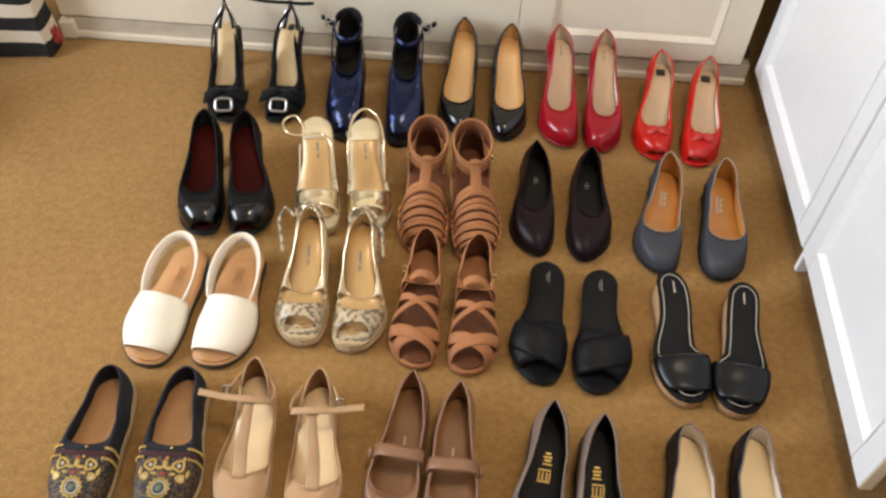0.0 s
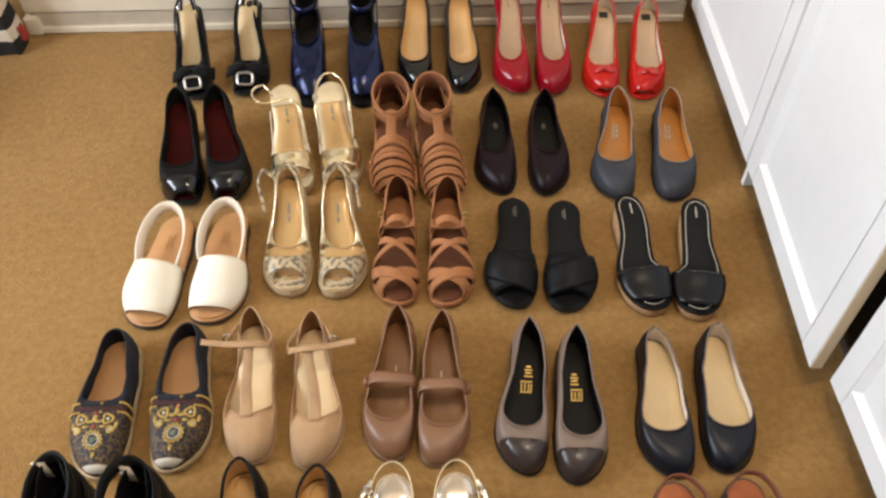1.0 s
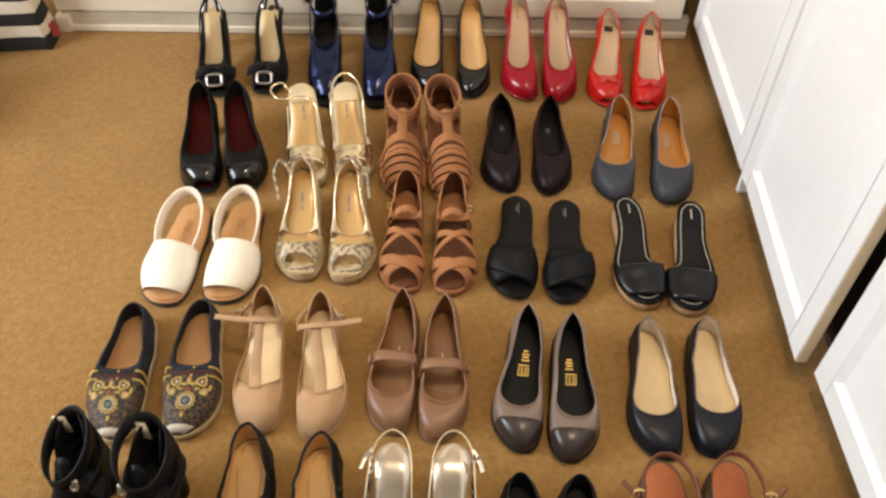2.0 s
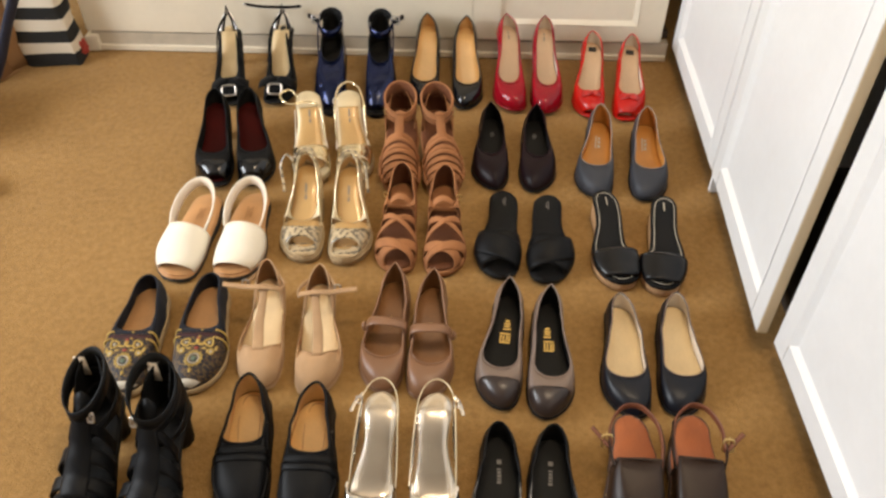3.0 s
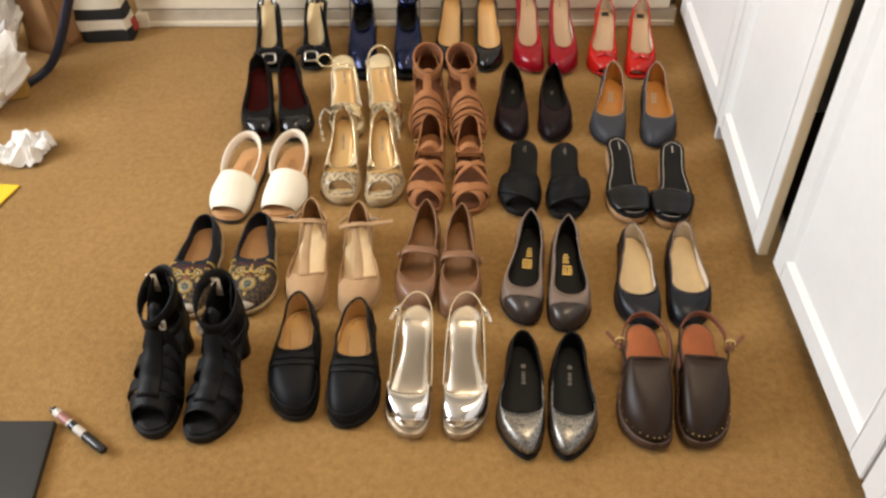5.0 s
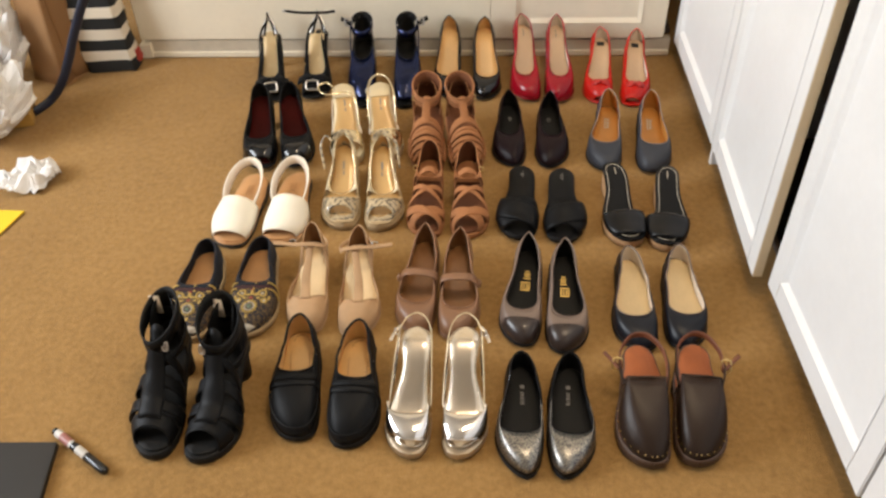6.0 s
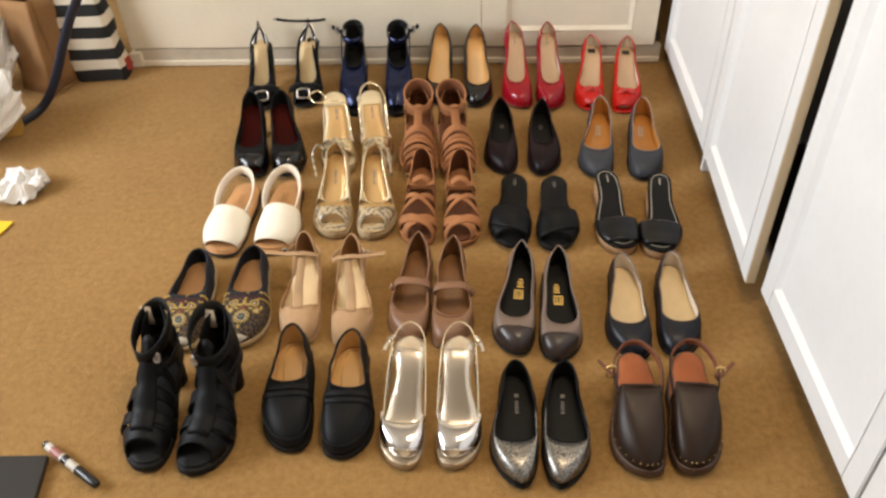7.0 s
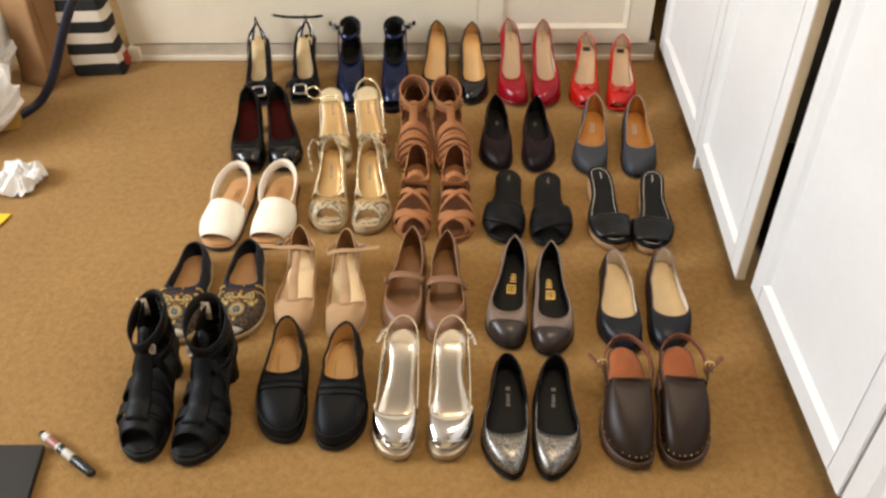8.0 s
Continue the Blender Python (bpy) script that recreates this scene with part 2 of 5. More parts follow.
def part(name, bm, mat, parent=None, label="", solid=0.0, offset=-1.0, inner=None, flat=False):
    """One mesh object under a thing or a part; bm is a bmesh or a mesh."""
    if isinstance(bm, bmesh.types.BMesh):
        me = bpy.data.meshes.new(name)
        bm.to_mesh(me)
        bm.free()
    else:
        me = bm
    me.materials.append(mat)
    if inner:
        me.materials.append(inner)
    if not flat:
        for p in me.polygons:
            p.use_smooth = True
    ob = new(name, me)
    if solid:
        mod = ob.modifiers.new("thickness", "SOLIDIFY")
        mod.thickness, mod.offset, mod.use_even_offset = solid, offset, False
        if inner:
            mod.material_offset = 1
    if parent is not None:
        ob.parent = parent
    if label:
        ob["label"] = label
    return ob


def loft(rings, closed=True, cap=True):
    """A bmesh skinned over rings of points of equal count."""
    bm = bmesh.new()
    vs = [[bm.verts.new(p) for p in r] for r in rings]
    n = len(rings[0])
    for a, b in zip(vs, vs[1:]):
        for i in range(n if closed else n - 1):
            j = (i + 1) % n
            bm.faces.new((a[i], a[j], b[j], b[i]))
    if cap and closed:
        bm.faces.new(vs[0][::-1])
        bm.faces.new(vs[-1])
    bmesh.ops.recalc_face_normals(bm, faces=bm.faces)
    return bm


def tube(points, rx, ry=None, n=8, closed=False, up=(0, 0, 1)):
    """A strap or cord along points: rx half its width, ry half its thickness."""
    ry = ry or rx
    pts = [Vector(p) for p in points]
    rings = []
    for i, p in enumerate(pts):
        a = pts[i - 1] if (i or closed) else p
        b = pts[(i + 1) % len(pts)] if (i + 1 < len(pts) or closed) else p
        d = (b - a).normalized()
        side = d.cross(Vector(up))
        side = side.normalized() if side.length > 1e-5 else Vector((1, 0, 0))
        nor = side.cross(d).normalized()
        rings.append([p + side * rx * math.cos(2 * math.pi * k / n) + nor * ry * math.sin(2 * math.pi * k / n) for k in range(n)])
    if closed:
        rings.append(rings[0])
    return loft(rings, True, not closed)


def curve_points(ctrl, n=24):
    """A smooth line through the control points."""
    c = [Vector(p) for p in ctrl]
    c = [c[0] * 2 - c[1], *c, c[-1] * 2 - c[-2]]
    out = []
    seg = len(c) - 3
    for i in range(n + 1):
        f = i / n * seg
        k = min(int(f), seg - 1)
        u = f - k
        p0, p1, p2, p3 = c[k:k + 4]
        out.append(0.5 * (2 * p1 + (p2 - p0) * u + (2 * p0 - 5 * p1 + 4 * p2 - p3) * u * u + (3 * p1 - p0 - 3 * p2 + p3) * u ** 3))
    return out


def box(x0, x1, y0, y1, z0, z1, bevel=0.0, seg=2):
    bm = bmesh.new()
    bmesh.ops.create_cube(bm, size=1)
    for v in bm.verts:
        v.co = ((x0 + x1) / 2 + v.co.x * (x1 - x0), (y0 + y1) / 2 + v.co.y * (y1 - y0), (z0 + z1) / 2 + v.co.z * (z1 - z0))
    if bevel:
        bmesh.ops.bevel(bm, geom=bm.edges[:], offset=bevel, segments=seg, affect="EDGES")
    return bm


def empty(name, x, y, z=0.0, turn=0.0):
    ob = new(name)
    ob.empty_display_size = 0.05
    ob.matrix_world = pose(x, y, z, 0, 0, turn)
    return ob


def smooth(a, b, u):
    u = max(0.0, min(1.0, u))
    return a + (b - a) * u * u * (3 - 2 * u)


def steps(table, s):
    """Smooth interpolation in a short table of (s, value)."""
    if s <= table[0][0]:
        return table[0][1]
    for (a, va), (b, vb) in zip(table, table[1:]):
        if s <= b:
            return smooth(va, vb, (s - a) / (b - a))
    return table[-1][1]


# ---- the room ----
def slab_wall(name, x0, x1, y0, y1, z0, z1, mat, label, category):
    return tagged(part(name, box(x0, x1, y0, y1, z0, z1), mat, flat=True), label, category, kind="structure")


def carpet():
    nx, ny = 160, 150
    xs = [-3.5 + 4.3 * i / nx for i in range(nx + 1)]
    ys = [-4.2 + 4.9 * j / ny for j in range(ny + 1)]
    verts = []
    for y in ys:
        for x in xs:
            verts.append((x, y, 0.0016 * noise.noise((x * 5, y * 5, 0)) + 0.0012 * noise.noise((x * 17, y * 17, 3)) - 0.0022))
    w = nx + 1
    faces = [(j * w + i, j * w + i + 1, (j + 1) * w + i + 1, (j + 1) * w + i) for j in range(ny) for i in range(nx)]
    tagged(part("floor", mesh_from("floor", verts, faces), CARPET), "worn tan short-pile carpet over the whole room", "carpet", kind="structure")


carpet()
slab_wall("wall_north", -3.6, 0.9, 0.62, 0.74, 0, 2.4, PLASTER, "plain plaster wall behind the cream wardrobe", "wall")
slab_wall("wall_east", 0.78, 0.9, -4.3, 0.62, 0, 2.4, PLASTER, "plain plaster wall behind the white wardrobe", "wall")
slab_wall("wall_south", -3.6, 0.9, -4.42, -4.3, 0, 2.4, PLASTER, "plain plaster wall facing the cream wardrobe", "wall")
for nm, y0, y1, z0, z1 in (("wall_west_a", -4.3, -2.25, 0, 2.4), ("wall_west_b", -0.65, 0.62, 0, 2.4), ("wall_west_c", -2.25, -0.65, 0, 0.8), ("wall_west_d", -2.25, -0.65, 2.15, 2.4)):
    slab_wall(nm, -3.6, -3.45, y0, y1, z0, z1, PLASTER, "plain plaster wall beside the window", "wall")
slab_wall("ceiling", -3.6, 0.9, -4.42, 0.74, 2.4, 2.5, PLASTER, "plain white plaster ceiling", "ceiling")


def panel_door(name, width, height, mat, edge_mat, label, frame_w=0.048, rail=0.050, thick=0.02, panel=True):
    """A framed door with a moulded sunk panel; it spans local x 0..width, its face looks to -y."""
    root = empty(name, 0, 0)
    z1 = height
    if not panel:
        part("leaf", box(0, width, 0, thick, 0, z1, 0.002), mat, root, flat=True)
        return tagged(root, label, "cupboard door")
    part("stile", box(0, frame_w, 0, thick, 0, z1, 0.002), mat, root, flat=True)
    part("stile", box(width - frame_w, width, 0, thick, 0, z1, 0.002), mat, root, flat=True)
    part("rail", box(frame_w, width - frame_w, 0.0005, thick, 0, rail, 0.002), mat, root, flat=True)
    part("rail", box(frame_w, width - frame_w, 0.0005, thick, z1 - rail, z1, 0.002), mat, root, flat=True)
    part("panel", box(frame_w - 0.004, width - frame_w + 0.004, 0.008, thick - 0.003, rail - 0.004, z1 - rail + 0.004), mat, root, flat=True)
    a, b, c, d = frame_w, width - frame_w, rail, z1 - rail
    bm = bmesh.new()
    prof = [(-0.001, -0.0004), (0.0015, -0.0012), (0.004, 0.0008), (0.012, 0.0068), (0.015, 0.0085)]
    rings = [[(a + o, y, c + o), (b - o, y, c + o), (b - o, y, d - o), (a + o, y, d - o)] for o, y in prof]
    vs = [[bm.verts.new(p) for p in r] for r in rings]
    for r0, r1 in zip(vs, vs[1:]):
        for i in range(4):
            bm.faces.new((r0[i], r0[(i + 1) % 4], r1[(i + 1) % 4], r1[i]))
    part("moulding", bm, mat, root, flat=True)
    if edge_mat:
        part("edge_strip", box(width - 0.0005, width + 0.0015, 0.001, thick - 0.001, 0.002, z1 - 0.002), edge_mat, root, "cream door edge", flat=True)
    return tagged(root, label, "cupboard door")


# white wardrobe along the east side: local x runs towards -y, face looks to -x
def east_door(y0, y1, x0, x1, label, edge=False):
    width = math.hypot(y1 - y0, x1 - x0)
    d = panel_door("wardrobe_door", width, 2.2, WHITE, RAW_EDGE if edge else None, label)
    ang = math.degrees(math.atan2(-(y0 - y1), x1 - x0))
    d.matrix_world = pose(x0, y0, 0.052, 0, 0, ang)
    d["group"] = "white wardrobe doors"
    return d


east_door(-0.012, -0.540, 0.004, 0.004, "white painted panelled wardrobe door beside the cream wardrobe")
east_door(-0.546, -1.012, 0.004, -0.008, "white panelled wardrobe door standing slightly ajar", True)
east_door(-1.034, -1.522, 0.018, 0.036, "closed white panelled wardrobe door with moulded frame")
east_door(-1.530, -2.02, 0.036, 0.050, "closed white panelled wardrobe door")
east_door(-2.03, -2.52, 0.050, 0.060, "closed white panelled wardrobe door")


def wardrobe_case(name, label, boards):
    root = empty(name, boards[0][1], boards[0][3])
    off = root.matrix_world.inverted()
    for nm, x0, x1, y0, y1, z0, z1, mat in boards:
        ob = part(nm, box(x0, x1, y0, y1, z0, z1, 0.0015), mat, root, flat=True)
        ob.matrix_local = off
    return tagged(root, label, "wardrobe")


wardrobe_case("white_wardrobe", "white built-in wardrobe carcass with recessed plinth", [
    # plinth, back and bottom board are coloured dark for the shade behind the doors
    ("plinth", 0.085, 0.10, -2.6, -0.001, 0, 0.06, SHADE_IN),
    ("upright", 0.03, 0.6, -0.552, -0.536, 0.0, 2.25, WHITE),
    ("upright", 0.062, 0.6, -1.036, -1.02, 0.0, 2.25, WHITE),
    ("upright", 0.062, 0.6, -1.534, -1.518, 0.0, 2.25, WHITE),
    ("back_panel", 0.6, 0.61, -2.6, -0.001, 0, 2.25, SHADE_IN),
    ("bottom_board", 0.062, 0.6, -2.6, -0.001, 0.062, 0.08, SHADE_IN),
    ("top_board", 0.03, 0.6, -2.6, -0.001, 2.26, 2.28, WHITE)])
part("foot", box(0.008, 0.028, -0.553, -0.541, 0, 0.05, 0.001), WHITE, bpy.data.objects["white_wardrobe"], "white foot block", flat=True).matrix_local = bpy.data.objects["white_wardrobe"].matrix_world.inverted()

wardrobe_case("cream_wardrobe", "cream wardrobe with scuffed low plinth board", [
    ("plinth", -1.575, -0.002, 0.006, 0.03, 0, 0.05, PLINTH),
    ("plinth_lip", -1.57, -0.004, -0.004, 0.006, 0, 0.016, CREAM),
    ("plinth_end", -1.588, -1.555, -0.010, 0.03, 0, 0.045, CREAM),
    ("side_panel", -1.588, -1.570, 0.03, 0.6, 0, 2.2, CREAM),
    # shelf and back carry the inside's shade as a dark colour
    ("shelf", -1.570, -0.002, 0.03, 0.6, 0.052, 0.07, SHADE_IN),
    ("back_panel", -1.570, -0.002, 0.6, 0.615, 0.0, 2.2, SHADE_IN)])
d1 = panel_door("cupboard_door", 0.508, 2.1, CREAM, None, "cream panelled cupboard door with moulded frame", 0.07, 0.048)
d1.matrix_world = pose(-0.533, 0.0005, 0.054)
d2 = panel_door("cupboard_door", 1.0502, 2.1, CREAM, None, "wide plain cream cupboard panel", panel=False)
d2.matrix_world = pose(-1.584, 0.004, 0.054)
lamp = empty("ceiling_lamp", -0.3, -1.1, 2.4)
part("frame", box(-0.21, 0.21, -0.21, 0.21, -0.02, 0, 0.004), WHITE, lamp, flat=True)
tagged(lamp, "square white ceiling lamp", "lamp")
win = empty("window_1", -3.5, -1.45, 1.475)
for bx in ((-0.02, 0.02, -0.8, -0.75, -0.675, 0.675), (-0.02, 0.02, 0.75, 0.8, -0.675, 0.675), (-0.02, 0.02, -0.75, 0.75, -0.675, -0.625), (-0.02, 0.02, -0.75, 0.75, 0.625, 0.675), (-0.02, 0.02, -0.025, 0.025, -0.625, 0.625)):
    part("window_frame", box(*bx, 0.003), WHITE, win, flat=True)
tagged(win, "white framed window letting in daylight", "window", kind="structure")


# ---- shoes ----
class Shoe:
    """A shoe with its toe at the local origin and its heel towards +y; inner = +1 when its inner side lies at +x."""

    def __init__(self, name, label, group, x, y, turn, length, inner, width=0.084, waist=0.060, heel_w=0.056, toe=(2.0, 2.0), rise=0.015, plat=0.006, bend=0.007, toe_len=0.30, step=0.0):
        self.L, self.m, self.W, self.waist, self.heel_w, self.toe = length, inner, width, waist, heel_w, toe
        self.rise, self.plat, self.bend, self.toe_len = rise, plat, bend, toe_len
        self.in_scale = 1.0
        self.step = step
        self.root = empty(name, x, y, 0, -turn)
        tagged(self.root, label, "shoe", group)
        self.arch = [(0, 0.026), (0.15, 0.034), (0.3, 0.045), (0.5, 0.066), (0.7, 0.10), (1, 0.12)]

    def widen(self, s):
        """How far the inner side steps out under the band of a mule."""
        return self.step * smooth(1, 0, (s - 0.36) / 0.06) * self.base_hw(s) / (self.W / 2) if self.step else 0.0

    def hw(self, s):
        return self.base_hw(s) + self.widen(s) / 2

    def base_hw(self, s):
        s = max(0.0, min(1.0, s))
        a = self.toe_len
        if s < a:
            p, q = self.toe
            return self.W / 2 * max(0.0, 1 - (1 - s / a) ** p) ** (1 / q)
        if s < 0.66:
            return smooth(self.W, self.waist, (s - a) / (0.66 - a)) / 2
        if s < 0.84:
            return smooth(self.waist, self.heel_w, (s - 0.66) / 0.18) / 2
        return self.heel_w / 2 * max(0.0, 1 - ((s - 0.84) / 0.16) ** 2.3) ** 0.5

    def mid(self, s):
        return self.m * (self.widen(s) / 2 + self.bend * (1 - s / 0.3) ** 2 * (1 if s < 0.3 else 0) - 0.004 * math.sin(math.pi * max(0, min(1, (s - 0.05) / 0.6))) + 0.003 * math.sin(math.pi * max(0, min(1, (s - 0.45) / 0.5))))

    def bed(self, s):
        u = max(0.0, min(1.0, (s - 0.30) / 0.58))
        return self.plat + self.rise * (u * u * (3 - 2 * u)) + 0.004 * max(0, 1 - s / 0.12) ** 2

    def ends(self, s0, s1, n):
        return [s0 + (s1 - s0) * (1 - math.cos(math.pi * i / n)) / 2 for i in range(n + 1)]

    def slab(self, name, mat, top, bottom, s0=0.0, s1=1.0, scale=1.0, grow=0.0, label="", parent=None, n=30, bulge=0.0012, long=None):
        """A plate that follows the outline between two heights, with rounded sides."""
        rings = []
        for s in self.ends(s0, s1, n):
            h = max(0.0006, self.hw(s) * scale + (grow if 0.02 < s < 0.985 else 0))
            c, y = self.mid(s), s * self.L
            if scale != 1.0 or grow:
                y = 0.5 * self.L + (s - 0.5) * self.L * (long if long and s > 0.5 else min(scale, 1)) + (s - 0.5) * 2 * grow
            zt, zb = top(s), bottom(s)
            zb = min(zb, zt - 0.0005)
            zm = (zt + zb) / 2
            e = min(0.0015, (zt - zb) * 0.3)
            rings.append([(c - h, y, zt - e), (c - h + e, y, zt), (c - h * 0.4, y, zt), (c + h * 0.4, y, zt), (c + h - e, y, zt), (c + h, y, zt - e),
                          (c + h + bulge, y, zm), (c + h, y, zb), (c + h * 0.4, y, zb), (c - h * 0.4, y, zb), (c - h, y, zb), (c - h - bulge, y, zm)])
        return part(name, loft(rings), mat, parent or self.root, label)

    def outsole(self, mat, t=0.004, label="", grow=0.001):
        return self.slab("outsole", mat, self.bed, lambda s: max(0.0, self.bed(s) - t) if s > 0.02 else self.bed(s) - min(t, self.bed(s)), grow=grow, label=label)

    def platform(self, mat, label="", grow=0.002, name="sole"):
        """A solid sole from the floor up to the foot bed: wedges and flat platforms."""
        return self.slab(name, mat, self.bed, lambda s: 0.006 * max(0, 1 - s / 0.12) ** 2, grow=grow, label=label)

    def insole(self, mat, label="", scale=0.94, s0=0.0, s1=1.0):
        long = max(scale, 0.965)
        self.in_scale = long
        return self.slab("insole", mat, lambda s: self.bed(s) + 0.0035, lambda s: self.bed(s) + 0.0005, s0, s1, scale, label=label, long=long)

    def heel(self, mat, front=0.80, base=(0.018, 0.018), at=0.93, label="", top_scale=0.96):
        """A heel block or stiletto from the foot bed down to its tip on the floor."""
        rings = []
        n, k = 20, 7
        for j in range(k + 1):
            u = j / k
            w = u ** 0.55
            ring = []
            for i in range(n):
                a = 2 * math.pi * i / n
                s = (front + 1) / 2 + (1 - front) / 2 * math.cos(a) * 0.985
                tx = self.mid(s) + (1 if math.sin(a) >= 0 else -1) * self.hw(s) * top_scale * min(1, abs(math.sin(a)) ** 0.6 * 1.15)
                top = Vector((tx, s * self.L, self.bed(s) - 0.003))
                low = Vector((self.mid(at) + base[0] / 2 * math.sin(a), at * self.L + base[1] / 2 * math.cos(a), 0.0))
                p = top.lerp(low, w)
                p.z = top.z * (1 - u)
                ring.append(p)
            rings.append(ring)
        h = part("heel", loft(rings), mat, self.root, label)
        part("heel_tip", loft([[(self.mid(at) + base[0] * 0.51 * math.sin(2 * math.pi * i / 12), at * self.L + base[1] * 0.51 * math.cos(2 * math.pi * i / 12), z) for i in range(12)] for z in (0, 0.005)]), BLACK_SOLE, h)
        return h

    def upper_point(self, k, sd, v, o):
        sb = (1 - math.cos(math.pi * k)) / 2
        B = Vector((self.mid(sb) + sd * self.hw(sb), sb * self.L, self.bed(sb) - 0.001))
        st = o["throat"]
        sT = st + (0.988 - st) * sb ** o.get("lag", 1.0)
        e = (sT - st) / o.get("round", 0.16)
        hT = self.hw(max(self.toe_len * 0.95, min(1, sT / 0.988))) * o.get("inset", 0.9)
        if sT > 0.66:
            b = self.heel_w * 0.47 * o.get("rim", 1.0) * max(0.0, 1 - ((sT - 0.66) / 0.328) ** o.get("blunt", 2.0)) ** o.get("point", 0.62) + 0.0005
            a = max(hT, 0.0005)
            f = min(1.0, (sT - 0.66) / 0.08)
            hT = a + ((a ** -6 + b ** -6) ** (-1 / 6) - a) * f
        if e < 1:
            hT *= max(0.0, 1 - (1 - e) ** o.get("square", 2.0)) ** 0.5
        low = o.get("side_s", max(0.62, st + 0.1))
        lift = steps([(st, o["throat_h"]), (low, o["side_h"]), (o.get("side_e", low + 0.001), o["side_h"]), (0.99, o["heel_h"])], sT)
        T = Vector((self.mid(sT) + sd * hT, sT * self.L + o.get("back", 0.0) * max(0, (sT - 0.8) / 0.19), self.bed(sT) + lift))
        rise = steps([(0, o["toe_h"]), (0.35, o["toe_h"] * 1.0), (0.7, lift * 0.6), (1, lift * 0.6)], sb)
        C = Vector((B.x + sd * o.get("bulge", 0.002), B.y + 0.12 * (T.y - B.y), B.z + rise))
        if sb > 0.9:
            C.y += 0.004
        return B * (1 - v) ** 2 + C * 2 * v * (1 - v) + T * v * v

    def upper(self, name, mat, lining, label="", peep=None, nk=34, nv=10, thick=0.002, cut=None, k1=1.0, **o):
        """A closed upper: a skin from the sole's edge up to the top line. peep: (k, v) size of an opening at the toe; cut: (s, True) keeps the part before s."""
        bm = bmesh.new()
        loop = [(i / nk * k1, 1) for i in range(nk + 1)] + [((nk - i) / nk * k1, -1) for i in range(1 if k1 == 1 else 0, nk)]
        open_heel = k1 < 1
        if open_heel:
            loop = [((nk - i) / nk * k1, -1) for i in range(0, nk)] + [(i / nk * k1, 1) for i in range(nk + 1)]
        rows = []
        for j in range(nv + 1):
            row = []
            for k, sd in loop:
                v = j / nv
                if peep and k < peep[0]:
                    v0 = peep[1] * (1 - (k / peep[0]) ** 2) ** 0.5
                    v = v0 + (1 - v0) * v
                row.append(bm.verts.new(self.upper_point(k, sd, v, o)))
            rows.append(row)
        n = len(loop)
        for a, b in zip(rows, rows[1:]):
            for i in range(n - 1 if open_heel else n):
                j = (i + 1) % n
                bm.faces.new((a[i], a[j], b[j], b[i]))
        if cut:
            s, before = cut[:2]
            geom = bm.verts[:] + bm.edges[:] + bm.faces[:]
            bmesh.ops.bisect_plane(bm, geom=geom, plane_co=(0, s * self.L, 0), plane_no=(0, 1, 0), clear_outer=before, clear_inner=not before)
        bmesh.ops.remove_doubles(bm, verts=bm.verts, dist=0.00005)
        ob = part(name, bm, mat, self.root, label, thick, -1.0, lining)
        return ob

    def surface_line(self, s, o, n=9, lift=0.0):
        """A line across a closed upper at s, from the +x edge over the top to the -x edge."""
        y = s * self.L
        top = 1.0
        if self.upper_point(0, 1, 1, o).y > y:
            lo, hi = 0.0, 1.0
            for _ in range(24):
                v = (lo + hi) / 2
                lo, hi = (v, hi) if self.upper_point(0, 1, v, o).y < y else (lo, v)
            top = lo
        sides = []
        for sd in (1, -1):
            line = []
            for i in range(n):
                v = top * i / (n - 1) * 0.999
                lo, hi = 0.0, 1.0
                for _ in range(22):
                    k = (lo + hi) / 2
                    lo, hi = (k, hi) if self.upper_point(k, sd, v, o).y < y else (lo, k)
                p = self.upper_point((lo + hi) / 2, sd, v, o)
                line.append(Vector((p.x + sd * lift * (1 - i / (n - 1)), p.y, p.z + lift)))
            sides.append(line)
        return sides[0] + sides[1][-2 if top < 1 else -1::-1]

    def overlay(self, name, mat, s0, s1, o, lift=0.0012, rows=3, label="", skip=1, parent=None):
        """A strip laid over a closed upper between s0 and s1."""
        bm = bmesh.new()
        g = []
        for j in range(rows + 1):
            ln = self.surface_line(s0 + (s1 - s0) * j / rows, o, lift=lift)
            g.append([bm.verts.new(p) for p in ln[skip:len(ln) - skip]])
        for a, b in zip(g, g[1:]):
            for i in range(len(a) - 1):
                bm.faces.new((a[i], b[i], b[i + 1], a[i + 1]))
        return part(name, bm, mat, parent or self.root, label, 0.0016, -1.0)

    def on_upper(self, dx, s, o):
        """The point of a closed upper that lies dx beside the middle at s."""
        x = self.mid(s) + dx * self.m
        line = self.surface_line(s, o, 14)
        for a, b in zip(line, line[1:]):
            if (a.x - x) * (b.x - x) <= 0 and abs(a.x - b.x) > 1e-7:
                return a.lerp(b, (x - a.x) / (b.x - a.x))
        return min(line, key=lambda p: abs(p.x - x))

    def topline(self, name, mat, r=0.0016, label="", parent=None, **o):
        """The piping round the opening of an upper."""
        n = 40
        pts = [self.upper_point(i / n, 1, 1, o) for i in range(n + 1)] + [self.upper_point((n - i) / n, -1, 1, o) for i in range(1, n)]
        return part(name, tube(pts, r, n=6, closed=True), mat, parent or self.root, label)

    def over(self, s, u, lift=0.0, wide=1.0):
        """A point on the arch over the foot: u 0..1 from the +x side over the top to the -x side."""
        a = math.pi * u
        h = steps(self.arch, s) + lift
        return Vector((self.mid(s) + math.cos(a) * self.hw(max(s, 0.06)) * wide * (1 - 0.16 * math.sin(a) ** 2), s * self.L, self.bed(s) + h * max(0, math.sin(a)) ** 0.75))

